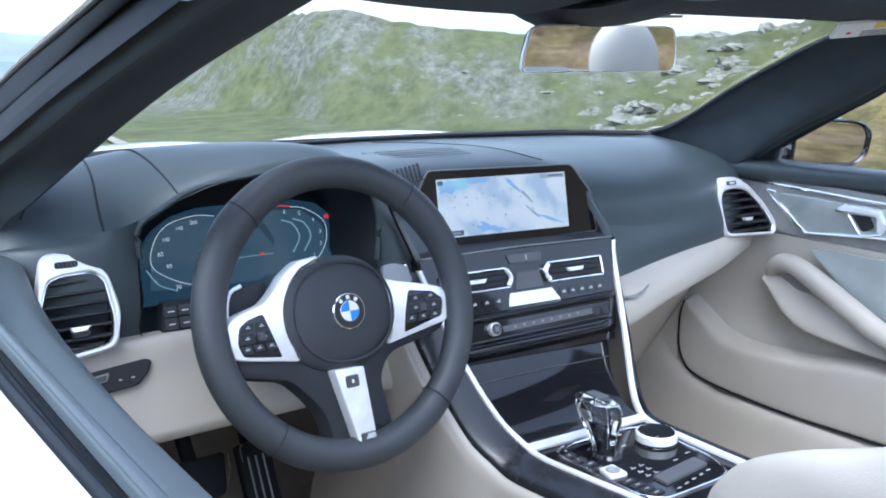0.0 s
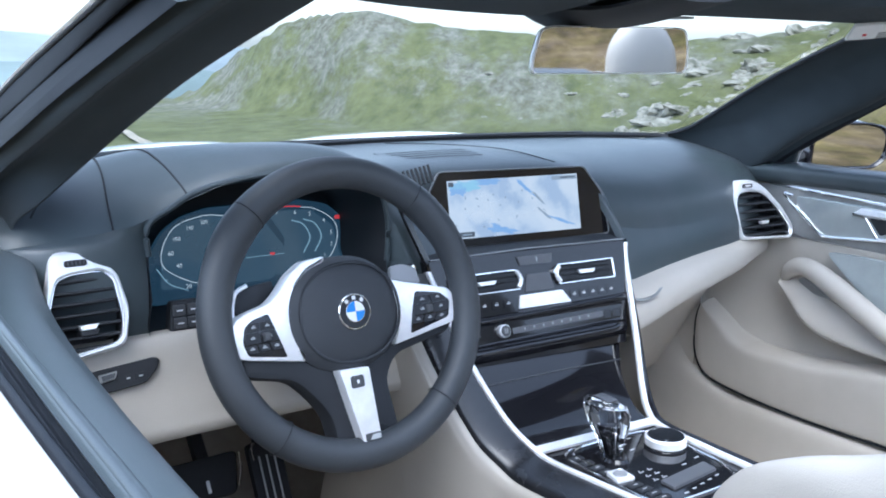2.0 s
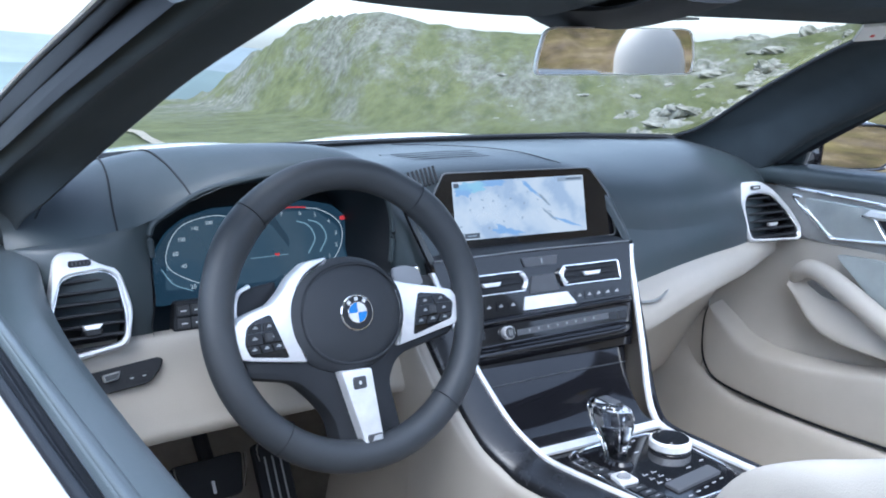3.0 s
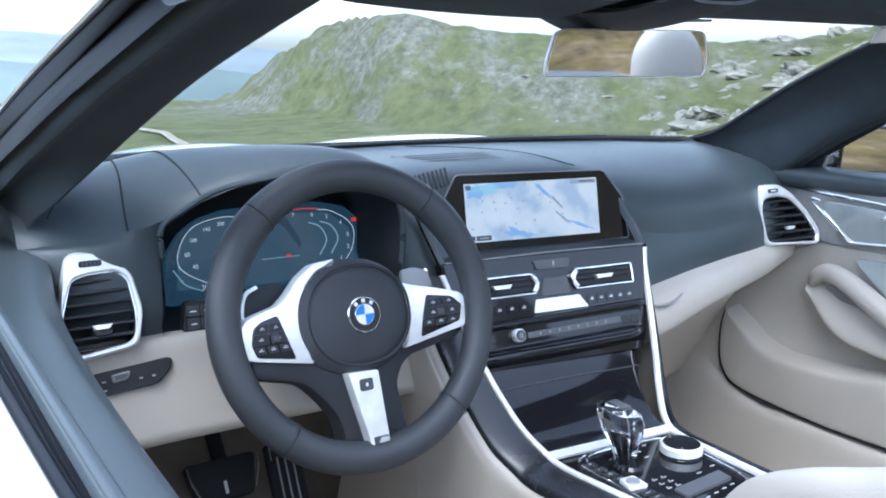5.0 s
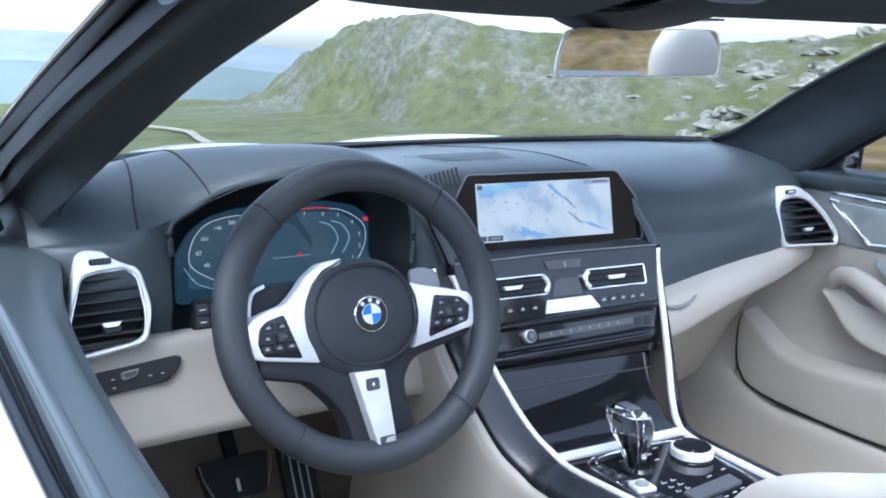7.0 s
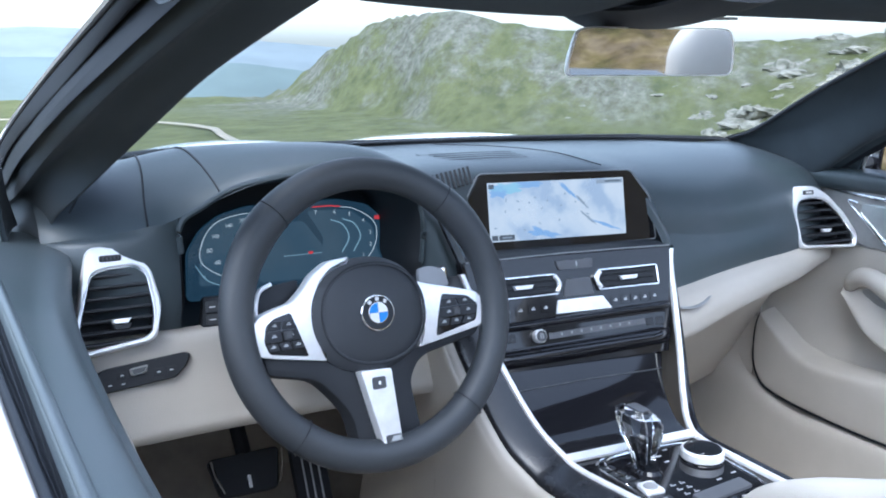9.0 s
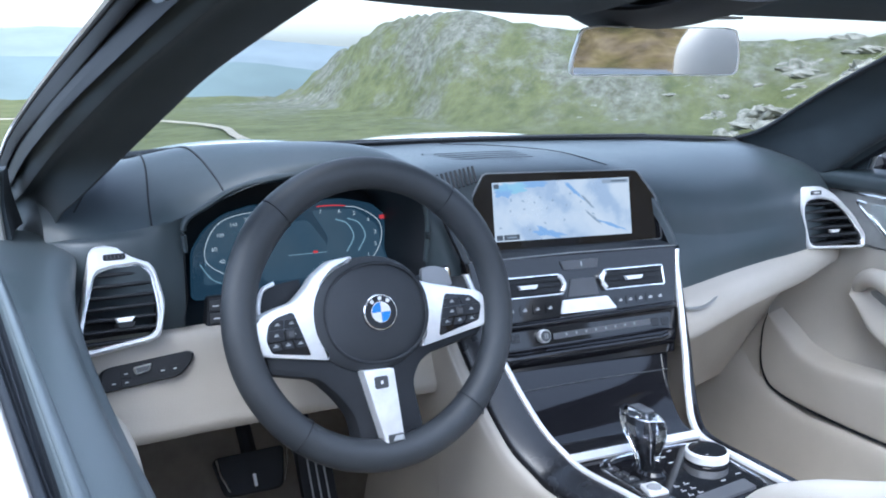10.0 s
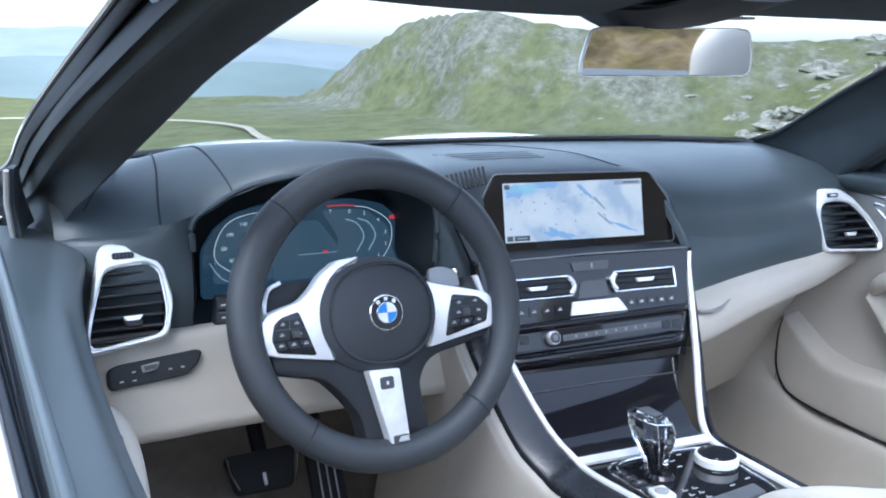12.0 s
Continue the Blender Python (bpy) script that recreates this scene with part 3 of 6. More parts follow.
def shell():
    """Hood, front wings, floor and tub of the car."""
    rows = []
    for y, zc in ((0.66, 0.872), (0.80, 0.872), (1.0, 0.858), (1.3, 0.822), (1.7, 0.75), (2.05, 0.65), (2.2, 0.50)):
        row = []
        for j in range(17):
            x = -0.88 + 1.76 * j / 16
            a = abs(x)
            dome = 0.046 * math.exp(-((a - 0.27) / 0.2) ** 4)
            wing = -0.10 * max(0, (a - 0.70) / 0.18) ** 2
            row.append((x, y - 0.16 * a * a, zc + dome + wing - 0.03 * a * a))
        rows.append(row)
    tagged(part("hood", surface(rows, 40, 40), PAINT), "white painted engine hood with raised power domes", "car hood", kind="structure")
    rows = [[(x, 2.2 - 0.16 * x * x, 0.50 - 0.03 * x * x - 0.10 * max(0, (abs(x) - 0.70) / 0.18) ** 2), (x, 2.27 - 0.22 * x * x, 0.36), (x, 2.24 - 0.20 * x * x, 0.22), (x, 2.10 - 0.16 * x * x, 0.12)] for x in (-0.87, -0.7, -0.4, 0, 0.4, 0.7, 0.87)]
    tagged(part("front_bumper", surface(rows, 30, 14), PAINT), "plain white front bumper below the hood", "car bumper", kind="structure")
    for s in (-1, 1):
        rows = []
        for y, w, zt in ((2.1, 0.80, 0.62), (1.6, 0.90, 0.74), (1.0, 0.94, 0.83), (0.5, 0.93, 0.875), (0.28, 0.915, 0.875)):
            rows.append([(s * 0.79, y, zt + 0.012), (s * (w - 0.06), y, zt + 0.008), (s * (w - 0.02), y, zt - 0.03), (s * w, y, zt - 0.12), (s * (w - 0.01), y, zt - 0.3), (s * (w - 0.05), y, 0.12)])
        tagged(part("front_wing", surface(rows, 24, 24), PAINT), "white painted front wing beside the hood", "car wing", kind="structure")
        rows = []
        for y in (-1.02, -1.3, -1.7, -2.2):
            rows.append([(s * 0.75, y, 0.905), (s * 0.85, y, 0.90), (s * 0.90, y, 0.85), (s * 0.93, y, 0.65), (s * 0.90, y, 0.35), (s * 0.88, y, 0.12)])
        tagged(part("rear_wing", surface(rows, 10, 18), PAINT), "white painted rear wing of the convertible", "car wing", kind="structure")
    rows = [[(-0.72, 0.95, 0.42), (0, 0.95, 0.42), (0.72, 0.95, 0.42)], [(-0.72, 0.80, 0.26), (0, 0.80, 0.26), (0.72, 0.80, 0.26)], [(-0.72, 0.58, 0.165), (0, 0.58, 0.165), (0.72, 0.58, 0.165)], [(-0.72, 0.1, 0.15), (0, 0.1, 0.15), (0.72, 0.1, 0.15)], [(-0.72, -1.5, 0.15), (0, -1.5, 0.15), (0.72, -1.5, 0.15)]]
    tagged(part("floor", surface(rows, 40, 8, 0.01), CARPET), "beige carpeted car floor rising to the bulkhead", "car floor", kind="structure")
    b = bmesh.new()
    slab([(-0.78, 0.15), (0.78, 0.15), (0.72, 0.78), (-0.72, 0.78)], -0.02, 0.0, place((0, 0.97, 0), (1, 0, 0), (0, 0, 1)), bm=b)
    tagged(part("bulkhead", b, CARPET), "carpeted bulkhead behind the dashboard", "bulkhead", kind="structure")
    for s in (-1, 1):
        rows = [[(s * 0.722, 0.97, z) for z in (0.13, 0.45, 0.75)], [(s * 0.728, 0.60, z) for z in (0.13, 0.45, 0.75)], [(s * 0.727, 0.405, z) for z in (0.13, 0.45, 0.75)]]
        tagged(part("kick_panel", surface(rows, 14, 8, 0.01), CREAM), "ivory kick panel beside the footwell", "trim panel", kind="structure")
        rows = [[(s * 0.718, 0.62, 0.62), (s * 0.714, 0.62, 0.52), (s * 0.704, 0.62, 0.42), (s * 0.700, 0.62, 0.33), (s * 0.694, 0.62, 0.21), (s * 0.69, 0.62, 0.14)],
                [(s * 0.720, 0.50, 0.58), (s * 0.715, 0.50, 0.47), (s * 0.705, 0.50, 0.40), (s * 0.699, 0.50, 0.32), (s * 0.694, 0.50, 0.20), (s * 0.69, 0.50, 0.14)],
                [(s * 0.724, 0.42, 0.47), (s * 0.718, 0.42, 0.42), (s * 0.706, 0.42, 0.385), (s * 0.698, 0.42, 0.31), (s * 0.693, 0.42, 0.20), (s * 0.69, 0.42, 0.14)]]
        rows += [[(s * 0.76, y, 0.375), (s * 0.73, y, 0.372), (s * 0.705, y, 0.358), (s * 0.697, y, 0.29), (s * 0.693, y, 0.19), (s * 0.69, y, 0.14)] for y in (0.30, 0.2, -0.2, -0.7)]
        tagged(part("door_sill", surface(rows, 40, 24), CREAM), "ivory door sill trim", "door sill", kind="structure")
    rows = [[(x, -1.28, 0.2), (x, -1.22, 0.55), (x, -1.32, 0.84), (x, -1.42, 0.88), (x, -1.9, 0.90), (x, -2.25, 0.86), (x, -2.3, 0.3)] for x in (-0.72, -0.3, 0, 0.3, 0.72)]
    tagged(part("rear_deck", surface(rows, 16, 30), LEATHER), "black leather rear bench and folded-roof deck", "car deck", kind="structure")


shell()


# ---- dashboard ----
def dashboard():
    th = thing("dashboard", "black stitched leather dashboard with ivory lower part", "dashboard")
    wy = lambda x: 0.625 - 0.29 * x * x
    prof = {
        -0.715: [(0.25, 0.860), (0.262, 0.885), (0.30, 0.902), (0.36, 0.908), (0.43, 0.912), (0.50, 0.915)],
        -0.66: [(0.225, 0.872), (0.262, 0.892), (0.31, 0.915), (0.37, 0.926), (0.45, 0.924), (wy(0.66), 0.917)],
        -0.60: [(0.205, 0.880), (0.245, 0.905), (0.30, 0.932), (0.355, 0.944), (0.43, 0.936), (wy(0.60), 0.920)],
        -0.565: [(0.195, 0.892), (0.230, 0.917), (0.285, 0.944), (0.34, 0.956), (0.42, 0.941), (wy(0.56), 0.922)],
        -0.52: [(0.188, 0.911), (0.215, 0.932), (0.265, 0.956), (0.32, 0.966), (0.41, 0.946), (wy(0.52), 0.924)],
        -0.45: [(0.186, 0.934), (0.202, 0.950), (0.245, 0.968), (0.305, 0.970), (0.41, 0.947), (wy(0.45), 0.926)],
        -0.36: [(0.186, 0.942), (0.192, 0.956), (0.228, 0.972), (0.30, 0.968), (0.41, 0.946), (wy(0.36), 0.928)],
        -0.29: [(0.188, 0.932), (0.194, 0.950), (0.224, 0.964), (0.30, 0.960), (0.41, 0.943), (wy(0.29), 0.928)],
        -0.24: [(0.196, 0.908), (0.204, 0.928), (0.232, 0.945), (0.30, 0.947), (0.41, 0.938), (wy(0.24), 0.928)],
        -0.19: [(0.222, 0.880), (0.230, 0.902), (0.255, 0.924), (0.31, 0.934), (0.42, 0.934), (wy(0.19), 0.928)],
        -0.12: [(0.245, 0.870), (0.252, 0.900), (0.270, 0.920), (0.33, 0.930), (0.44, 0.929), (wy(0.12), 0.921)],
        0.0: [(0.245, 0.865), (0.250, 0.895), (0.270, 0.918), (0.34, 0.929), (0.46, 0.928), (wy(0), 0.921)],
        0.14: [(0.225, 0.860), (0.232, 0.890), (0.258, 0.914), (0.34, 0.927), (0.46, 0.927), (wy(0.14), 0.920)],
        0.24: [(0.200, 0.800), (0.212, 0.850), (0.245, 0.893), (0.33, 0.918), (0.45, 0.923), (wy(0.24), 0.919)],
        0.36: [(0.196, 0.790), (0.212, 0.842), (0.250, 0.884), (0.33, 0.911), (0.44, 0.920), (wy(0.36), 0.918)],
        0.50: [(0.206, 0.795), (0.222, 0.842), (0.262, 0.882), (0.33, 0.908), (0.42, 0.918), (wy(0.50), 0.916)],
        0.60: [(0.222, 0.805), (0.238, 0.846), (0.272, 0.880), (0.33, 0.903), (0.41, 0.914), (wy(0.60), 0.912)],
        0.66: [(0.240, 0.815), (0.254, 0.848), (0.284, 0.877), (0.33, 0.895), (0.40, 0.908), (0.485, 0.915)],
        0.715: [(0.268, 0.825), (0.280, 0.850), (0.304, 0.872), (0.345, 0.886), (0.41, 0.898), (0.50, 0.910)],
    }
    xs = sorted(prof)
    part("upper_pad", surface([[(x, y, z) for y, z in prof[x]] for x in xs], 130, 34), LEATHER, th)
    # front face of the passenger side, down to the ivory border
    low = {0.19: (0.150, 0.716), 0.26: (0.168, 0.716), 0.36: (0.180, 0.727), 0.46: (0.190, 0.736), 0.56: (0.205, 0.740), 0.64: (0.225, 0.744), 0.715: (0.25, 0.744)}
    top = {0.19: (0.212, 0.822), 0.26: (0.199, 0.800), 0.36: (0.196, 0.790), 0.46: (0.203, 0.793), 0.56: (0.215, 0.801), 0.64: (0.233, 0.812), 0.715: (0.268, 0.825)}
    rows = []
    for x in low:
        (y0, z0), (y1, z1) = low[x], top[x]
        rows.append([(x, y0, z0), (x, (y0 + y1) / 2 - 0.004, (z0 + z1) / 2), (x, y1 + 0.0004, z1 + 0.002)])
    part("front_pad", surface(rows, 40, 12), LEATHER, th)
    # ivory roll with the glovebox below it
    rows = []
    for x, (y0, z0) in low.items():
        k = 1 - min(1, max(0, (x - 0.22) / 0.48))
        d = 0.035 * k
        rows.append([(x, y0 + 0.004, z0 + 0.003), (x, y0 - 0.012 - d * 0.5, z0 - 0.012), (x, y0 - 0.014 - d, z0 - 0.030 - 0.012 * k), (x, y0 - 0.004 - d, z0 - 0.045 - 0.030 * k), (x, y0 + 0.045, z0 - 0.056 - 0.030 * k), (x, y0 + 0.10, z0 - 0.11 - 0.03 * k), (x, y0 + 0.26, z0 - 0.36)])
    part("glovebox", surface(rows, 40, 34), CREAM, th, "ivory leather glovebox roll")
    part("glovebox_handle", tube(spline([(0.205, 0.116, 0.700), (0.235, 0.117, 0.697), (0.270, 0.128, 0.698), (0.305, 0.146, 0.703)], 16), 0.0055, 8, flat=0.45, taper=lambda f: 1.0 - 0.6 * f), TRIM_GREY, th, "grey glovebox handle")
    # face left of the instruments
    rows = [[(x, y + 0.012, 0.735), (x, y, 0.80), (x, y + 0.004, 0.86), (x, y1, z1)] for x, y, y1, z1 in ((-0.735, 0.27, 0.262, 0.86), (-0.70, 0.225, 0.243, 0.866), (-0.65, 0.205, 0.222, 0.874), (-0.60, 0.196, 0.206, 0.882), (-0.562, 0.196, 0.195, 0.893))]
    part("side_pad", surface(rows, 20, 16), LEATHER, th)
    rows = [[(x, y, z) for y, z in p] for x, p in ((-0.225, [(0.20, 0.735), (0.195, 0.80), (0.193, 0.86), (0.198, 0.895), (0.212, 0.915)]), (-0.19, [(0.17, 0.735), (0.18, 0.80), (0.195, 0.85), (0.222, 0.882), (0.235, 0.905)]), (-0.155, [(0.165, 0.735), (0.19, 0.80), (0.225, 0.85), (0.236, 0.876), (0.25, 0.905)]), (-0.11, [(0.18, 0.735), (0.21, 0.80), (0.24, 0.85), (0.245, 0.87), (0.252, 0.90)]))]
    part("inner_side_pad", surface(rows, 16, 16), LEATHER, th)
    part("decor_strip", surface([[(-0.213, 0.188, 0.90), (-0.200, 0.178, 0.86), (-0.178, 0.160, 0.80), (-0.165, 0.150, 0.75)], [(-0.196, 0.196, 0.895), (-0.182, 0.186, 0.85), (-0.158, 0.168, 0.79), (-0.148, 0.158, 0.75)]], 6, 16, 0.004), PIANO, th, "gloss black decor strip beside the instruments")
    # instrument cowl: a tunnel from the lip to the display
    lip = [(-0.562, 0.85), (-0.561, 0.887), (-0.533, 0.906), (-0.496, 0.925), (-0.444, 0.936), (-0.357, 0.943), (-0.29, 0.933), (-0.24, 0.909), (-0.222, 0.86), (-0.225, 0.80), (-0.232, 0.735), (-0.40, 0.728), (-0.552, 0.735), (-0.560, 0.80)]
    L = spline([(x, 0.19, z) for x, z in lip], 80, True)
    c = Vector((-0.372, 0.34, 0.805))
    rows = [[p for p in L], [p + Vector((0, 0.03, 0)) + (c - p) * Vector((0.03, 0, 0.03)).x for p in L], [Vector((c.x + (p.x - c.x) * 1.0, 0.30, c.z + (p.z - c.z) * 0.80)) for p in L], [Vector((c.x + (p.x - c.x) * 1.0, 0.36, c.z + (p.z - c.z) * 0.72)) for p in L]]
    b, vs = grid(rows, True)
    b.faces.new(vs[-1])
    part("instrument_cowl", b, BLACK, th)
    part("cowl_lip", tube(L[:52], 0.004, 8), LEATHER, th)
    # ivory knee panel under the wheel
    rows = [[(x, y + 0.012, 0.750), (x, y - 0.008, 0.744), (x, y - 0.020, 0.70), (x, y - 0.036, 0.655), (x, y - 0.042, 0.632), (x, y - 0.02, 0.618), (x, y + 0.08, 0.612), (x, y + 0.25, 0.63)] for x, y in ((-0.735, 0.235), (-0.66, 0.195), (-0.55, 0.195), (-0.40, 0.195), (-0.27, 0.19), (-0.17, 0.18))]
    part("knee_panel", surface(rows, 30, 34), CREAM, th, "ivory leather knee panel")
    part("knee_seam", tube([(x, y - 0.0215, 0.69) for x, y in ((-0.735, 0.235), (-0.66, 0.195), (-0.55, 0.195), (-0.40, 0.195), (-0.27, 0.19))], 0.0012, 5), TRIM_GREY, th)
    # seams of the upper pad
    def seam(pts, r=0.0014, m=BLACK, nm="seam"):
        part(nm, tube(spline(pts, 24), r, 5), m, th)
    seam([(-0.508, 0.189, 0.918), (-0.513, 0.218, 0.9365), (-0.520, 0.268, 0.9575), (-0.528, 0.322, 0.9655), (-0.538, 0.41, 0.9455), (-0.55, 0.50, 0.926)])
    seam([(-0.597, 0.207, 0.884), (-0.592, 0.243, 0.9085), (-0.583, 0.294, 0.9395), (-0.577, 0.350, 0.9535), (-0.572, 0.425, 0.941), (-0.57, 0.52, 0.922)])
    seam([(-0.68, 0.246, 0.90), (-0.655, 0.285, 0.925), (-0.62, 0.36, 0.936), (-0.60, 0.43, 0.934)])
    seam([(0.145, 0.255, 0.916), (0.11, 0.34, 0.930), (0.06, 0.44, 0.932), (0.0, 0.56, 0.9265)], 0.0008)
    seam([(0.70, 0.262, 0.828), (0.705, 0.29, 0.862), (0.69, 0.35, 0.893), (0.66, 0.42, 0.91)])
    # defroster slot and the ribbed speaker grille beside the screen
    part("windscreen_slot", tube(spline([(x, wy(x) - 0.05, 0.932 + 0.001) for x in (-0.45, -0.3, -0.1, 0.1, 0.3, 0.45)], 40), 0.006, 6, flat=0.3), BLACK, th)
    slot = part("centre_speaker_grille", surface([[(x, 0.315 + 0.035 * k, z) for x in (-0.13, -0.05, 0.05)] for k, z in ((0, 0.9265), (1, 0.9300), (2, 0.9320))], 6, 10, 0.0015), LEATHER, th, "flat leather-covered speaker grille")
    for j in range(4):
        y, z = 0.322 + 0.016 * j, 0.9288 + 0.0012 * j
        part("slit", tube([(-0.115, y, z), (-0.03, y - 0.004, z + 0.0008), (0.035, y - 0.012, z)], 0.0012, 5, flat=0.4), BLACK, slot)
    for j in range(9):
        x = -0.19 + 0.0085 * j
        part("grille_rib", tube([(x, 0.226 - 0.02 * (1 - j / 8), 0.898 + 0.001 * j), (x + 0.003, 0.244 - 0.015 * (1 - j / 8), 0.920 + 0.001 * j)], 0.0022, 5), BLACK, th)
    part("windscreen_seal", tube(spline([(-0.70, 0.475, 0.925), (-0.62, 0.508, 0.931), (-0.52, 0.545, 0.934), (-0.40, 0.575, 0.934), (-0.24, 0.605, 0.930), (0.0, 0.622, 0.926), (0.24, 0.606, 0.9255), (0.45, 0.565, 0.9235), (0.62, 0.512, 0.919), (0.70, 0.478, 0.912)], 60), 0.0062, 8, flat=0.9), BLACK, th)
    part("windscreen_shelf", surface([[(x, wy(x) - 0.004, 0.924), (x, wy(x) + 0.05, 0.915), (x, wy(x) + 0.12, 0.89)] for x in (-0.68, -0.4, 0, 0.4, 0.68)], 30, 6), BLACK, th)
    return th


dashboard()


def cluster():
    """Digital instrument display in the cowl."""
    M = place((-0.37, 0.325, 0.80), (1, 0, 0), (0, 0.2, 1))
    th = thing("instrument_cluster", "digital instrument cluster glowing blue behind the wheel", "instrument display")
    out = [(-0.155, -0.05), (-0.15, 0.02), (-0.128, 0.05), (-0.10, 0.068), (-0.06, 0.078), (0.08, 0.079), (0.13, 0.068), (0.156, 0.045), (0.165, 0.0), (0.165, -0.05)]
    part("display", slab(out, -0.008, 0.0, M, 0.002, 0.01), CLUSTER_DEEP, th)
    part("left_dial", slab([(-0.138, -0.03), (-0.128, 0.032), (-0.105, 0.058), (-0.065, 0.066), (-0.03, 0.064), (-0.055, 0.02), (-0.05, -0.03)], 0.0004, 0.001, M, 0.0004, 0.008), CLUSTER_GLOW, th)
    part("right_dial", slab([(0.03, -0.03), (0.055, 0.02), (0.03, 0.064), (0.10, 0.062), (0.136, 0.034), (0.14, 0.0), (0.15, -0.03)], 0.0004, 0.001, M, 0.0004, 0.008), CLUSTER_GLOW, th)
    part("road_view", slab([(-0.05, -0.035), (-0.052, 0.01), (-0.02, 0.05), (0.025, 0.05), (0.053, 0.01), (0.03, -0.035)], 0.0004, 0.0009, M, 0.0004, 0.008), CLUSTER_GLOW, th)
    def line(pts, m, r=0.0006, nm="scale_line"):
        part(nm, tube([M @ p for p in spline([(*p, 0.0015) for p in pts], 30)], r, 5), m, th)
    line([(-0.062, -0.033), (-0.10, -0.02), (-0.131, 0.003), (-0.126, 0.034), (-0.104, 0.058), (-0.064, 0.067), (-0.035, 0.064)], LINE_GLOW)
    line([(0.085, 0.066), (0.104, 0.063), (0.128, 0.050), (0.141, 0.034), (0.139, 0.009), (0.123, -0.014), (0.10, -0.022)], LINE_GLOW)
    line([(0.04, 0.069), (0.065, 0.069), (0.085, 0.067)], RED_GLOW, 0.0010)
    line([(-0.14, 0.0), (-0.125, -0.022), (-0.10, -0.034)], CHEVRON, 0.0008)
    for k in (0, 0.019):
        line([(0.068 + k, 0.048), (0.086 + k, 0.040), (0.095 + k, 0.02), (0.082 + k, -0.002)], CHEVRON, 0.0011, "chevron")
    part("road_line", box(-0.01, 0.05, 0.0, 0.0012, 0.001, 0.0016, M), CHEVRON, th)
    part("warning_light", box(0.140, 0.152, 0.043, 0.049, 0.001, 0.0018, M, r=0.002), RED_GLOW, th)
    part("warning_light", box(0.028, 0.036, 0.0, 0.004, 0.001, 0.0018, M, r=0.002), RED_GLOW, th)
    for s, x, y in (("200", -0.066, 0.0575), ("140", -0.0875, 0.0515), ("100", -0.108, 0.038), ("60", -0.118, 0.019), ("20", -0.098, -0.029), ("40", -0.108, 0.001), ("7", 0.045, 0.0605), ("6", 0.075, 0.059), ("5", 0.099, 0.0545), ("4", 0.121, 0.043), ("3", 0.131, 0.024), ("2", 0.130, 0.006), ("1", 0.117, -0.010)):
        word(s, 0.0085 if len(s) < 3 else 0.0075, M @ pose(x, y, 0.0012), LINE_GLOW, th)
    for x, y, s in ((-0.132, 0.0, "1"), (-0.128, -0.018, "2")):
        word(s, 0.007, M @ pose(x, y, 0.0012), CHEVRON, th)
    return th


cluster()


def light_switch():
    M = place((-0.508, 0.200, 0.768), (1, -0.05, 0), (0, 0.2, 1))
    th = thing("light_switch_panel", "small black switch block with white symbols beside the cowl", "switch")
    part("housing", slab([(-0.030, -0.02), (0.014, -0.02), (0.014, 0.018), (-0.024, 0.018)], -0.02, 0.002, M, 0.002, 0.005), BLACK, th)
    for i in range(2):
        for j in range(2):
            k = part("key", box(-0.024 + 0.018 * i, -0.008 + 0.018 * i, -0.017 + 0.016 * j, -0.003 + 0.016 * j, 0.002, 0.005, M, 0.0015, r=0.002), SHADOW_GREY, th)
            part("symbol", box(-0.020 + 0.018 * i, -0.012 + 0.018 * i, -0.011 + 0.016 * j, -0.0095 + 0.016 * j, 0.005, 0.0055, M, 0.0002), LETTER, k)


light_switch()


def seat_switches():
    """Parking brake and light keys on the knee panel."""
    M = place((-0.625, 0.166, 0.697), (1, -0.02, 0.02), (0, 0.40, 1))
    th = thing("knee_switch_panel", "black switch panel with grey toggle on the ivory knee panel", "switch panel")
    part("plate", slab([(-0.0496, 0.0163), (-0.0463, 0.0225), (-0.0362, 0.0257), (0.0591, 0.0318), (0.0656, 0.0279), (0.0604, 0.0159), (0.0446, 0.0022), (-0.0463, -0.004), (-0.050, 0.0028)], -0.012, 0.004, M, 0.003, 0.006), BLACK, th)
    tg = part("toggle", slab([(-0.0103, 0.0213), (0.0126, 0.0232), (0.0087, 0.0134), (-0.0089, 0.0114)], 0.004, 0.009, M, 0.002, 0.003), TRIM_GREY, th, "grey metal toggle")
    part("toggle_face", slab([(-0.0075, 0.0195), (0.0095, 0.021), (0.0065, 0.0150), (-0.0065, 0.0135)], 0.009, 0.0096, M, 0.0004), SHADOW_GREY, tg)
    for x, y in ((-0.0342, 0.0049), (-0.0192, 0.0147), (-0.0192, 0.0044), (0.024, 0.012), (0.039, 0.0123)):
        k = part("key", box(x - 0.0065, x + 0.0065, y - 0.0042, y + 0.0042, 0.004, 0.0048, M, 0.0004, r=0.002), BLACK, th)
        part("symbol", box(x - 0.0022, x + 0.0022, y - 0.0008, y + 0.0008, 0.0048, 0.0052, M, 0.0002), SYMBOL, k)



seat_switches()


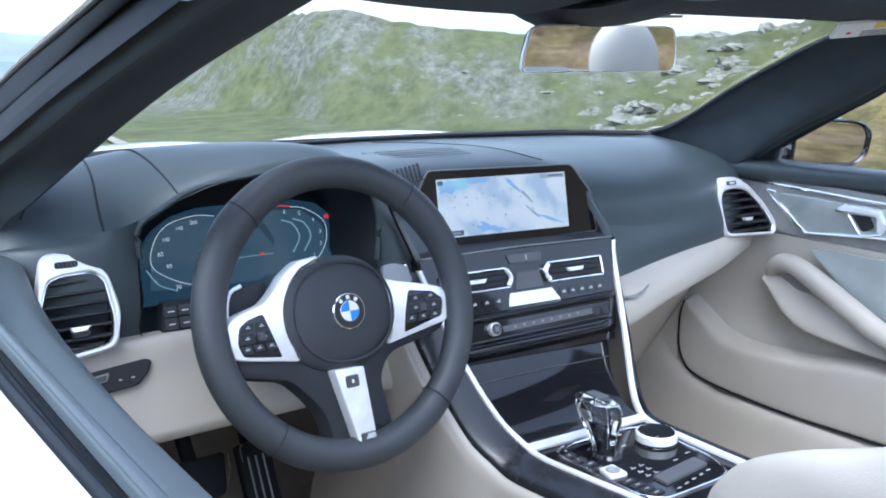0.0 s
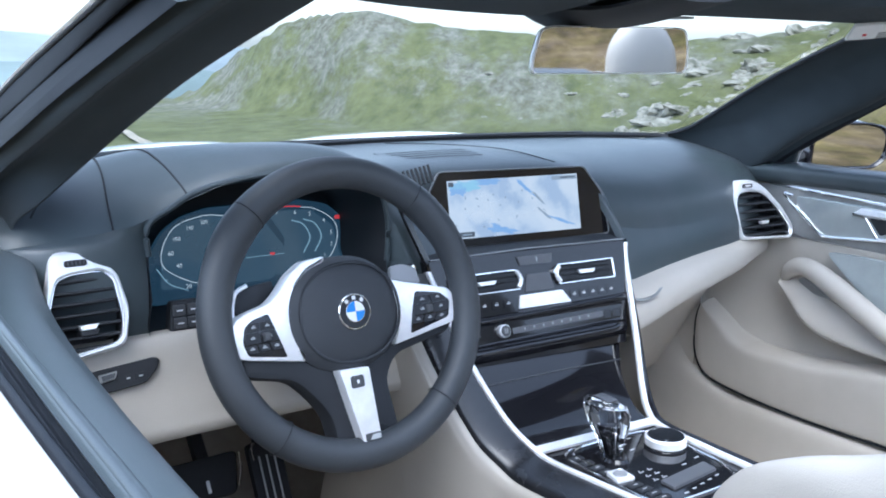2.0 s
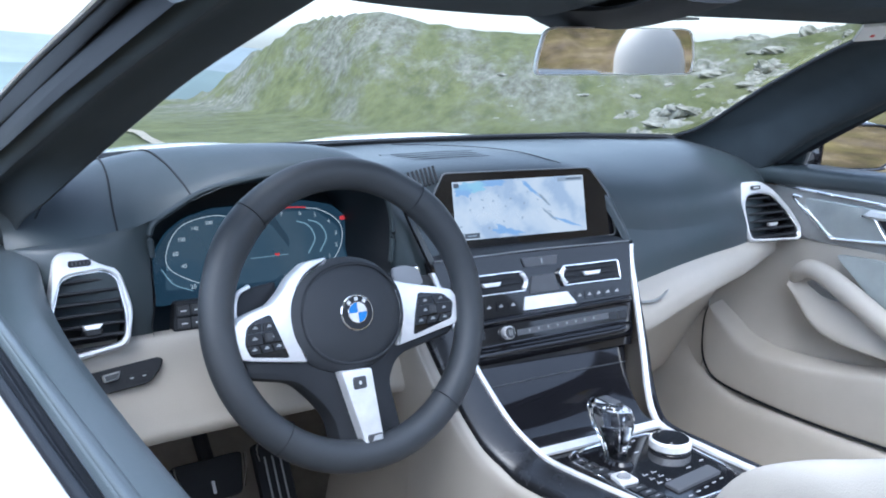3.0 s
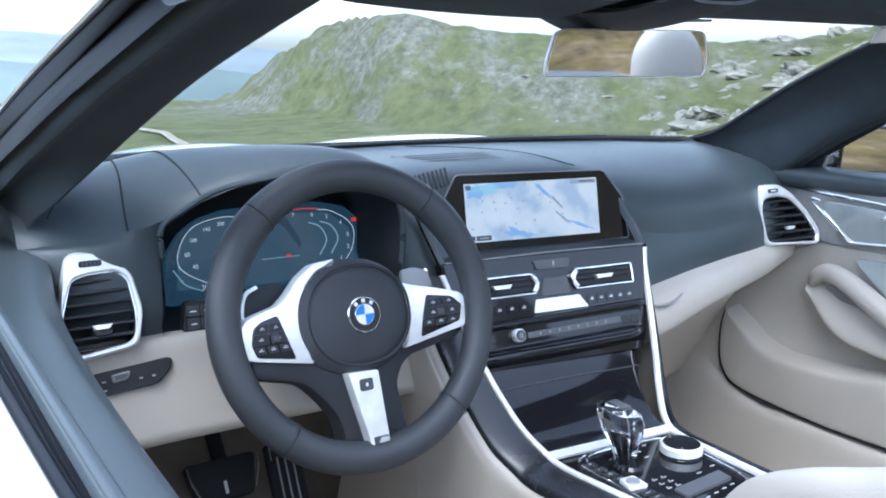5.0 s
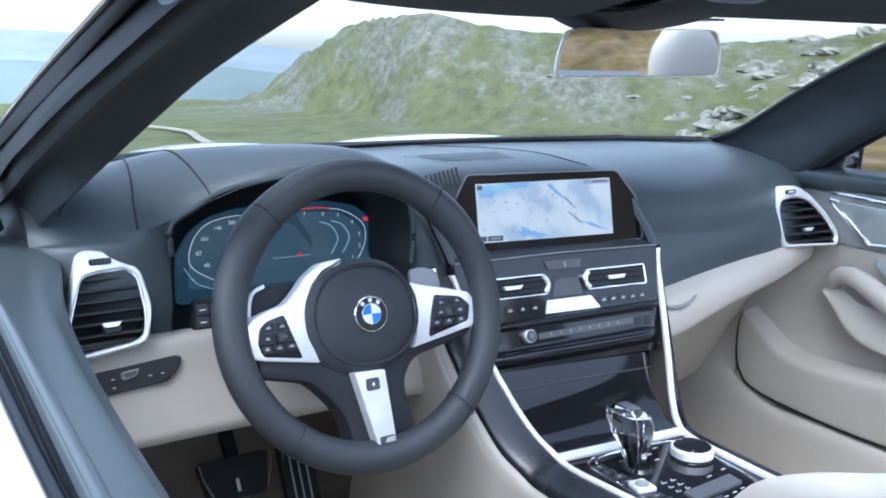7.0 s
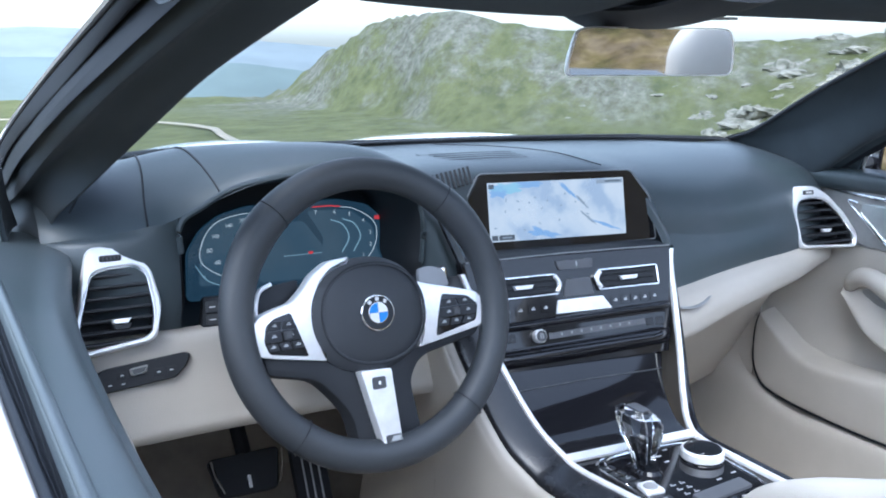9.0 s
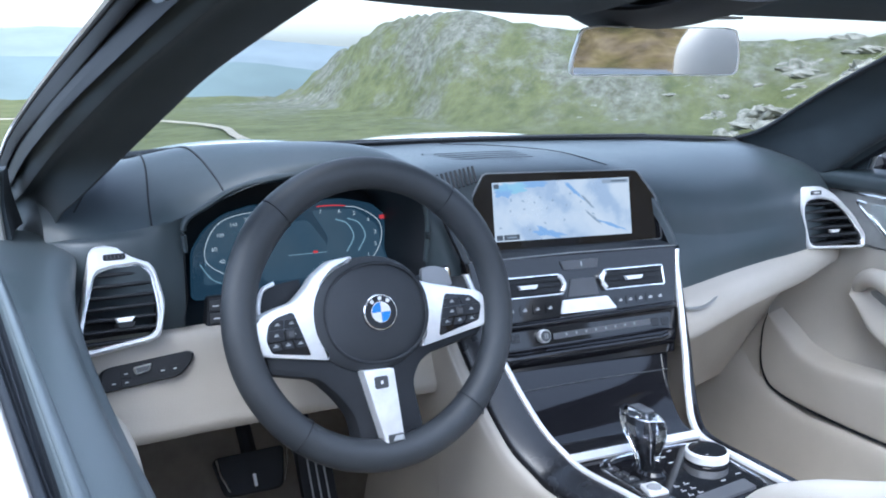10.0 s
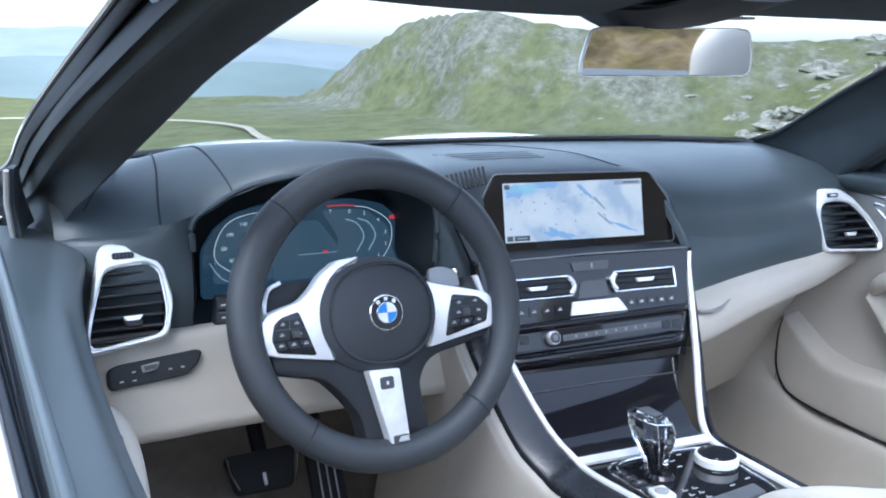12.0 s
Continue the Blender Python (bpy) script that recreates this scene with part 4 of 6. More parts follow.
# ---- air vents ----
def side_vent(M, outer, inner, blades, tab, label):
    th = thing("air_vent", label, "air vent", "side air vents")
    O, I = rounded(outer, 0.012, 5), rounded(inner, 0.014, 5)
    part("surround", ring(O, I, -0.02, 0.010, M, 0.003), SATIN, th, "satin silver surround")
    I2 = [p * 0.97 + sum(I, Vector((0, 0))) / len(I) * 0.03 for p in I]
    part("chrome_edge", ring(I, I2, -0.01, 0.0075, M, 0.001), CHROME, th)
    part("duct", slab([(p.x, p.y) for p in I2], -0.035, -0.030, M, 0.001), BLACK, th)
    part("duct_wall", ring(I, I2, -0.032, 0.002, M, 0.001), BLACK, th)
    lo, hi = min(p.y for p in I2), max(p.y for p in I2)
    for j in range(blades):
        y = lo + (hi - lo) * (j + 0.5) / blades
        xs = []
        for a, b in zip(I2, I2[1:] + I2[:1]):
            if (a.y - y) * (b.y - y) < 0:
                xs.append(a.x + (b.x - a.x) * (y - a.y) / (b.y - a.y))
        x0, x1 = min(xs) + 0.001, max(xs) - 0.001
        t = (hi - lo) / blades
        rows = [[M @ Vector((x, y + t * 0.30, -0.022)), M @ Vector((x, y + t * 0.12, 0.000)), M @ Vector((x, y - t * 0.05, 0.0045)), M @ Vector((x, y - t * 0.22, 0.001)), M @ Vector((x, y - 0.02 * t, -0.022))] for x in (x0, x0 * 0.5 + x1 * 0.5, x1)]
        part("slat", surface(rows, 6, 14), BLACK, th)
    x, y = tab
    part("slider", slab([(x - 0.009, y - 0.003), (x + 0.007, y - 0.003), (x + 0.012, y + 0.0032), (x - 0.012, y + 0.0032)], 0.0, 0.009, M, 0.0015, 0.001), SATIN, th, "bright slider tab")
    part("slider_base", slab([(x - 0.009, y - 0.010), (x + 0.009, y - 0.010), (x + 0.012, y - 0.003), (x - 0.012, y - 0.003)], -0.01, 0.007, M, 0.002, 0.001), BLACK, th)
    return th


ML = place((-0.64, 0.19, 0.795), (1, 0.0, 0), (0, 0.42, 1))
lv = side_vent(ML, [(-0.0306, 0.0705), (0.0026, 0.0697), (0.025, 0.058), (0.0415, 0.042), (0.0500, -0.0056), (0.0390, -0.0495), (-0.0600, -0.0612), (-0.0487, -0.0112)],
               [(-0.0285, 0.037), (-0.012, 0.0425), (0.0228, 0.0438), (0.0365, 0.034), (0.0412, -0.0137), (0.0345, -0.0455), (-0.0555, -0.0555), (-0.0450, -0.010)], 7, (0.0005, -0.022), "silver-framed air vent with black slats and a bright slider")
wheel_left = part("thumb_wheel", box(-0.017, 0.009, 0.051, 0.0585, 0.010, 0.0125, ML, 0.001, r=0.003), BLACK, lv)
for j in range(5):
    part("ridge", box(-0.0135 + 0.0045 * j, -0.0118 + 0.0045 * j, 0.0522, 0.0573, 0.0125, 0.0135, ML, 0.0003), SHADOW_GREY, wheel_left)
MR = place((0.66, 0.215, 0.79), (1, -0.10, 0), (0, 0.2, 1))
rv = side_vent(MR, [(-0.0686, 0.0671), (-0.0285, 0.065), (0.0032, 0.0472), (0.0445, 0.0091), (0.0745, -0.0322), (0.0690, -0.0570), (-0.070, -0.0500), (-0.0845, 0.0302)],
               [(-0.0720, 0.0400), (-0.0386, 0.0440), (-0.0042, 0.0381), (0.0340, 0.0060), (0.0645, -0.0320), (0.0635, -0.0515), (-0.0650, -0.0450), (-0.0775, 0.0150)], 6, (-0.0022, -0.020), "silver-framed air vent with black slats near the passenger door")
kn = part("thumb_wheel", box(-0.0609, -0.0355, 0.0500, 0.0580, 0.010, 0.0125, MR, 0.001, r=0.003), SHADOW_GREY, rv)
part("ridge", box(-0.055, -0.041, 0.0525, 0.0555, 0.0125, 0.0132, MR, 0.0003), LETTER, kn)


# ---- centre screen ----
def centre_screen():
    M = place((0.034, 0.221, 0.857), (0.237, -0.032, 0), (0, 0.019, 0.088))
    th = thing("centre_screen", "wide centre screen showing a pale blue map", "display")
    bez = [(-0.132, 0.059), (0.138, 0.056), (0.172, 0.010), (0.180, -0.058), (-0.170, -0.062), (-0.158, 0.016)]
    part("bezel", slab(bez, -0.022, 0.0, M, 0.003, 0.007), PIANO, th, "gloss black bezel")
    part("bezel_edge", tube([M @ Vector((p.x, p.y, -0.001)) for p in rounded(bez, 0.007)], 0.0013, 5, True), GREY_PLASTIC, th)
    S = part("map_picture", box(-0.119, 0.122, -0.046, 0.0445, 0.0002, 0.001, M, 0.0002), MAP_LAND, th, "lit navigation map")
    rnd = random.Random(3)
    def blob(cx, cy, rx, ry, material, nm, z=0.0015, tilt=0.0, ragged=0.35):
        k, pts = 22, []
        for i in range(k):
            a = 2 * math.pi * i / k
            r = 1 + ragged * rnd.uniform(-1, 1)
            px, py = rx * r * math.cos(a), ry * r * math.sin(a)
            x, y = cx + px * math.cos(tilt) - py * math.sin(tilt), cy + px * math.sin(tilt) + py * math.cos(tilt)
            pts.append((max(-0.1185, min(0.1215, x)), max(-0.0455, min(0.044, y))))
        part(nm, slab(pts, 0.001, z, M, 0.0001), material, S, smooth=False)
    blob(-0.086, 0.036, 0.028, 0.008, MAP_TEAL, "lake")
    blob(-0.10, 0.030, 0.014, 0.009, MAP_BLUE, "lake")
    blob(-0.045, 0.040, 0.022, 0.005, MAP_BLUE, "lake")
    blob(0.02, 0.028, 0.020, 0.0028, MAP_BLUE, "river", tilt=-0.75)
    blob(0.045, 0.008, 0.016, 0.0018, MAP_GREY, "river", tilt=-0.8)
    blob(-0.028, -0.037, 0.026, 0.005, MAP_BLUE, "lake", tilt=-0.15)
    blob(-0.036, -0.031, 0.012, 0.003, MAP_BLUE, "lake", tilt=-0.5)
    blob(0.085, -0.030, 0.026, 0.0022, MAP_BLUE, "river", tilt=-0.35)
    blob(0.055, -0.018, 0.016, 0.0018, MAP_GREY, "river", tilt=-0.7)
    for i in range(16):
        blob(rnd.uniform(-0.11, 0.11), rnd.uniform(-0.035, 0.035), rnd.uniform(0.0012, 0.003), 0.0011, MAP_GREY, "marker", tilt=rnd.uniform(0, 3))
    part("status_field", box(0.072, 0.120, 0.036, 0.0425, 0.001, 0.0018, M, 0.0002), MAP_GREY, S)
    part("status_bar", box(0.088, 0.116, 0.0385, 0.0405, 0.0018, 0.002, M, 0.0001), MAP_DARK, S)
    part("corner_mark", box(-0.117, -0.108, 0.035, 0.042, 0.001, 0.0018, M, 0.0002, r=0.002), MAP_DARK, S)
    part("scale_field", box(-0.116, -0.106, -0.044, -0.036, 0.001, 0.0018, M, 0.0002), MAP_DARK, S)
    part("scale_field", box(-0.104, -0.078, -0.044, -0.036, 0.001, 0.0018, M, 0.0002), MAP_DARK, S)
    part("scale_bar", box(-0.099, -0.083, -0.041, -0.039, 0.0018, 0.002, M, 0.0001), MAP_GREY, S)
    # leather shoulder that runs down from the screen beside the stack
    rows = [[(x, y, z) for x, y, z in r] for r in ([(0.150, 0.235, 0.908), (0.185, 0.215, 0.87), (0.205, 0.175, 0.81), (0.208, 0.15, 0.76), (0.196, 0.132, 0.71)], [(0.168, 0.225, 0.902), (0.200, 0.200, 0.865), (0.216, 0.165, 0.81), (0.216, 0.145, 0.76), (0.206, 0.135, 0.70)], [(0.20, 0.24, 0.90), (0.225, 0.215, 0.86), (0.235, 0.195, 0.80), (0.232, 0.175, 0.75), (0.222, 0.165, 0.69)])]
    part("side_shoulder", surface(rows, 12, 26), LEATHER, th, "black leather shoulder")
    return th


centre_screen()

TRIM = [(0.190, 0.132, 0.795), (0.183, 0.122, 0.770), (0.171, 0.094, 0.715), (0.151, 0.056, 0.650), (0.130, 0.022, 0.598), (0.113, -0.008, 0.570), (0.106, -0.040, 0.558), (0.100, -0.12, 0.559), (0.093, -0.22, 0.562), (0.088, -0.40, 0.565)]


def centre_stack():
    K = place((0.012, 0.127, 0.742), (1, -0.10, 0), (0, 0.36, 1))
    th = thing("centre_stack", "gloss black centre stack with vents and climate keys", "control panel")
    part("panel", slab([(-0.190, 0.064), (0.176, 0.062), (0.163, -0.03), (0.146, -0.100), (-0.164, -0.100), (-0.180, -0.03)], -0.05, 0.0, K, 0.002), PIANO, th)
    for x0, x1, s in ((-0.158, -0.036, -1), (0.030, 0.142, 1)):
        o = [(x0, 0.004), (x1, 0.004), (x1, 0.036), (x0, 0.036)]
        if s < 0:
            o = [(x0, 0.004), (x1 - 0.004, 0.004), (x1 + 0.004, 0.014), (x1 - 0.006, 0.036), (x0, 0.036)]
        else:
            o = [(x0 + 0.002, 0.004), (x1, 0.004), (x1, 0.036), (x0 + 0.004, 0.036), (x0 - 0.006, 0.026)]
        O, I = frame_of(o, 0.0026, 0.004)
        v = part("vent_frame", ring(O, I, 0.0005, 0.006, K, 0.0008), CHROME, th, "chrome vent frame")
        part("vent_duct", slab([(p.x, p.y) for p in I], 0.0004, 0.0009, K, 0.0002), BLACK, v)
        for j in range(3):
            y = 0.0115 + 0.0085 * j
            part("slat", box(x0 + 0.005, x1 - 0.007, y - 0.0022, y + 0.0022, 0.001, 0.0042, K, 0.0015), BLACK, v)
        xi = x1 - 0.001 if s < 0 else x0 + 0.001
        part("vent_end", tube([K @ Vector((xi + q * s * 0.004, 0.008 + 0.024 * f, 0.005)) for f, q in ((0, 1.2), (0.25, 0.1), (0.5, -0.3), (0.75, 0.2), (1, 1.4))], 0.0036, 8), SATIN, v, "rounded silver vent end")
        cx = (x0 + x1) / 2
        part("slider", slab([(cx - 0.013, 0.0165), (cx + 0.013, 0.0165), (cx + 0.017, 0.0225), (cx - 0.017, 0.0225)], 0.003, 0.009, K, 0.0015), SATIN, v, "bright slider")
    part("ledge", surface([[(-0.170, 0.235, 0.800), (0.0, 0.214, 0.800), (0.190, 0.190, 0.800)], [(-0.172, 0.190, 0.802), (0.0, 0.178, 0.803), (0.188, 0.165, 0.803)], [(-0.168, 0.166, 0.800), (0.0, 0.150, 0.802), (0.188, 0.132, 0.800)]], 10, 12, 0.004), BLACK, th, "black ledge under the screen")
    part("ledge_line", tube([(-0.168, 0.163, 0.802), (0.0, 0.148, 0.804), (0.186, 0.130, 0.802)], 0.0012, 6), GREY_PLASTIC, th)
    part("upper_button", slab([(-0.032, 0.040), (0.026, 0.040), (0.030, 0.054), (-0.036, 0.054)], 0.0004, 0.003, K, 0.001, 0.002), DIM_GREY, th, "grey hazard button strip")
    part("button_mark", box(-0.002, 0.0, 0.044, 0.051, 0.003, 0.0034, K, 0.0001), SYMBOL, th)
    part("middle_panel", slab([(-0.030, 0.0), (0.024, 0.0), (0.020, 0.026), (-0.022, 0.026)], 0.0004, 0.002, K, 0.001, 0.002), DIM_GREY, th, "smooth grey panel")
    part("display_strip", slab([(-0.046, -0.024), (0.052, -0.024), (0.038, -0.004), (-0.040, -0.004)], 0.0004, 0.003, K, 0.001, 0.002), SATIN, th, "bright silver strip")
    for s in (-1, 1):
        for j in range(5):
            x = (-0.062 - 0.021 * j) if s < 0 else (0.060 + 0.018 * j)
            k = part("climate_key", box(x - 0.008, x + 0.008, -0.020, -0.006, 0.0004, 0.0013, K, 0.0004, r=0.002), PIANO, th)
            part("symbol", box(x - 0.0032, x + 0.0032, -0.0145, -0.0125, 0.0013, 0.0017, K, 0.0001), SYMBOL, k)
            part("symbol", box(x - 0.001, x + 0.0022, -0.0118, -0.0105, 0.0013, 0.0017, K, 0.0001), SYMBOL, k)
    # moulded lower fascia: a rounded brow, a recess for the audio bar, a lip and an undercut above the storage bay
    shape = [(-0.0265, 0.0006), (-0.0285, 0.0050), (-0.0325, 0.0075), (-0.0365, 0.0060), (-0.0395, 0.0022), (-0.054, 0.0018), (-0.067, 0.0022), (-0.0705, 0.0075), (-0.0765, 0.0115), (-0.0835, 0.0105), (-0.0895, 0.0040), (-0.0945, -0.0100), (-0.101, -0.0300)]
    rows = []
    for k in range(13):
        u = -1 + k / 6
        end = max(0.0, abs(u) - 0.86) / 0.14
        rows.append([K @ Vector(((0.168 + 0.24 * (y + 0.03)) * u - 0.008, y + 0.004 * u, z * (1 - 0.6 * end) + 0.004 * (1 - u * u))) for y, z in shape])
    part("lower_fascia", surface(rows, 40, 60), PIANO, th, "gloss black moulded fascia")
    au = part("audio_bar", slab([(-0.146, -0.068), (0.140, -0.060), (0.146, -0.039), (-0.150, -0.043)], 0.0004, 0.0066, K, 0.002, 0.006), PIANO, th)
    part("audio_display", slab([(-0.066, -0.0595), (0.104, -0.0545), (0.104, -0.0455), (-0.066, -0.0505)], 0.0066, 0.0070, K, 0.0002), DIM_GREY, au, "dim grey station display")
    for j in range(8):
        k = part("preset_key", box(-0.052 + 0.017 * j, -0.037 + 0.017 * j, -0.0572 + 0.0005 * j, -0.0505 + 0.0005 * j, 0.0070, 0.0074, K, 0.0002), DIM_GREY, au)
        part("digit_mark", box(-0.046 + 0.017 * j, -0.043 + 0.017 * j, -0.0555 + 0.0005 * j, -0.0522 + 0.0005 * j, 0.0074, 0.0077, K, 0.0001), GREY_PLASTIC, k)
    for x in (-0.128, 0.112, 0.13):
        part("audio_key", box(x - 0.007, x + 0.007, -0.058, -0.046, 0.0064, 0.0074, K, 0.0006, r=0.002), SATIN_BLACK, au)
    kn = part("volume_knob", slab([(-0.084 + 0.0098 * math.cos(2 * math.pi * i / 28), -0.053 + 0.0098 * math.sin(2 * math.pi * i / 28)) for i in range(28)], 0.002, 0.0175, K, 0.002), SATIN, th, "knurled silver volume knob")
    part("knob_cap", slab([(-0.084 + 0.0080 * math.cos(2 * math.pi * i / 24), -0.053 + 0.0080 * math.sin(2 * math.pi * i / 24)) for i in range(24)], 0.0175, 0.0187, K, 0.0006), SHADOW_GREY, kn)
    for i in range(2):
        part("cap_mark", box(-0.0867 + 0.0036 * i, -0.0849 + 0.0036 * i, -0.057, -0.049, 0.0187, 0.0191, K, 0.0001), GREY_PLASTIC, kn)
    # storage cover below
    rows = [[(-0.158, 0.122, 0.676), (0, 0.112, 0.678), (0.156, 0.102, 0.676)], [(-0.148, 0.108, 0.645), (0, 0.098, 0.647), (0.146, 0.088, 0.645)], [(-0.130, 0.078, 0.606), (0, 0.070, 0.607), (0.126, 0.060, 0.606)], [(-0.116, 0.036, 0.574), (0, 0.028, 0.574), (0.110, 0.018, 0.574)], [(-0.108, -0.006, 0.562), (0, -0.010, 0.562), (0.104, -0.018, 0.562)]]
    part("storage_cover", surface(rows, 24, 14), PIANO, th, "gloss black sliding storage cover")
    part("cover_line", tube([(-0.139, 0.092, 0.624), (0, 0.083, 0.626), (0.136, 0.073, 0.624)], 0.001, 5), SHADOW_GREY, th)
    return th


centre_stack()


def console():
    th = thing("centre_console", "centre console with ivory sides, gloss black top and silver trim", "centre console")
    T = spline(TRIM, 60)
    for s, nm in ((1, "trim_strip"), (-1, "trim_strip")):
        P = [Vector((p.x * s, p.y, p.z)) for p in T]
        rows = []
        for i, p in enumerate(P):
            t = (P[min(i + 1, 59)] - P[max(i - 1, 0)]).normalized()
            w = Vector((s, 0, 0))
            u = w.cross(t).normalized() * -s
            if u.y > 0 or u.z < 0:
                u = -u if u.z < 0 else u
            rows.append([p - w * 0.0015 - u * 0.004, p - w * 0.001 + u * 0.002, p + w * 0.003 + u * 0.0035, p + w * 0.007 + u * 0.002, p + w * 0.0075 - u * 0.004])
        part(nm, surface(rows, 60, 10), SATIN, th, "bright silver trim strip")
        # gloss black cheek outside the trim, wider on the driver's side
        W = 0.046 if s < 0 else 0.008
        D = 0.022 if s < 0 else 0.006
        rows, edge = [], []
        for i, p in enumerate(P):
            f = i / 59
            k = W * (0.55 + 0.45 * min(1, f * 2.2)) if s < 0 else W
            back = Vector((0, 0.022 * max(0, 1 - f * 1.9), 0))
            a = p + Vector((s * 0.0072, 0, -0.001))
            e = p + Vector((s * (0.0072 + k), 0, -D)) + back
            rows.append([a, a + (e - a) * 0.4 + Vector((s * 0.004, 0, 0.006)), a + (e - a) * 0.8 + Vector((s * 0.006, 0, 0.006)), e])
            edge.append(e)
        part("cheek", surface(rows, 60, 12), PIANO if s > 0 else SATIN_BLACK, th)
        rows = [[e, e + Vector((s * 0.008, 0, -0.012)), e + Vector((s * 0.012, 0.004, -0.05)), Vector((e.x * 0.4 + s * 0.13, e.y + 0.03, 0.36)), Vector((s * 0.215, e.y + 0.06, 0.16))] for e in edge[8:]]
        rows.insert(0, [r + (Vector((0, 0.16, 0.10)) if s > 0 else Vector((0, 0.10, 0.0))) if j < 3 else r + Vector((0, 0.25, 0)) for j, r in enumerate([Vector(v) for v in rows[0]])])
        part("side_panel", surface(rows, 50, 24), CREAM, th, "ivory leather side panel")
    # top plate and the silver cross strip
    part("top_plate", surface([[(-0.104, -0.018, 0.556), (0, -0.025, 0.556), (0.104, -0.032, 0.556)], [(-0.100, -0.12, 0.555), (0, -0.12, 0.555), (0.100, -0.12, 0.555)], [(-0.093, -0.23, 0.557), (0, -0.23, 0.557), (0.093, -0.23, 0.557)], [(-0.088, -0.40, 0.558), (0, -0.40, 0.558), (0.088, -0.40, 0.558)]], 12, 6, 0.006), PIANO, th)
    part("cross_strip", surface([[(-0.108, -0.005, 0.5645), (0, -0.013, 0.5645), (0.108, -0.020, 0.5645)], [(-0.107, -0.020, 0.5615), (0, -0.028, 0.5615), (0.106, -0.035, 0.5615)]], 4, 8, 0.004), SATIN, th, "silver cross strip")
    C = pose(0, -0.14, 0.557)
    O, I = frame_of([(-0.088, 0.092), (-0.070, 0.110), (-0.02, 0.112), (0.070, 0.100), (0.090, 0.082), (0.082, -0.034), (0.066, -0.072), (0.04, -0.082), (-0.066, -0.080), (-0.086, -0.055)], 0.0028, 0.014)
    part("panel_frame", ring(O, I, -0.001, 0.0035, C, 0.0008), CHROME, th, "thin chrome frame")
    part("key_panel", slab([(p.x, p.y) for p in I], -0.001, 0.0012, C, 0.0004), PIANO, th)
    for x, y, w in ((-0.084, 0.082, 0.012), (-0.082, 0.064, 0.012), (-0.080, 0.046, 0.012), (-0.079, 0.030, 0.012)):
        k = part("key", box(x - 0.001, x + 0.018, y - 0.006, y + 0.006, 0.0012, 0.003, C, 0.0006, r=0.002), BLACK, th)
        part("symbol", box(x + 0.005, x + 0.012, y - 0.001, y + 0.0006, 0.003, 0.0033, C, 0.0001), SYMBOL, k)
    st = part("start_button", slab([(-0.082, -0.002), (-0.054, -0.006), (-0.052, 0.024), (-0.076, 0.026)], 0.001, 0.006, C, 0.0015, 0.004), SATIN, th, "silver start button surround")
    part("button_face", slab([(-0.066 + 0.0095 * math.cos(2 * math.pi * i / 24), 0.010 + 0.0095 * math.sin(2 * math.pi * i / 24)) for i in range(24)], 0.006, 0.008, C, 0.001), GREY_PLASTIC, st)
    for i in range(3):
        for j in range(2):
            x, y = -0.036 + 0.016 * j, 0.004 - 0.013 * i
            part("symbol", box(x, x + 0.008, y, y + 0.0012, 0.0012, 0.002, C, 0.0001), SYMBOL, th)
            part("symbol", box(x + 0.002, x + 0.0035, y + 0.003, y + 0.005, 0.0012, 0.002, C, 0.0001), SYMBOL, th)
    for i in range(4):
        y = -0.018 - 0.014 * i
        k = part("key", box(-0.078 + 0.002 * i, -0.056 + 0.002 * i, y - 0.005, y + 0.005, 0.0012, 0.003, C, 0.0006, r=0.002), BLACK, th)
        part("symbol", box(-0.071 + 0.002 * i, -0.063 + 0.002 * i, y - 0.0008, y + 0.0006, 0.003, 0.0033, C, 0.0001), SYMBOL, k)
    part("touch_pad", slab([(-0.034, -0.054), (0.056, -0.046), (0.058, -0.022), (-0.034, -0.030)], 0.0012, 0.005, C, 0.001, 0.003), DIM_GREY, th, "grey handwriting strip")
    for i in range(5):
        x, y = -0.03 + 0.018 * i, -0.068 + 0.003 * i
        part("symbol", box(x, x + 0.007, y, y + 0.0015, 0.0012, 0.002, C, 0.0001), SYMBOL, th)
    for x, y in ((0.066, -0.004), (0.034, -0.010), (0.034, 0.092), (0.012, 0.080), (0.010, 0.062)):
        part("symbol", box(x - 0.004, x + 0.004, y - 0.0008, y + 0.0008, 0.0012, 0.002, C, 0.0001), SYMBOL, th)
    return th


console()


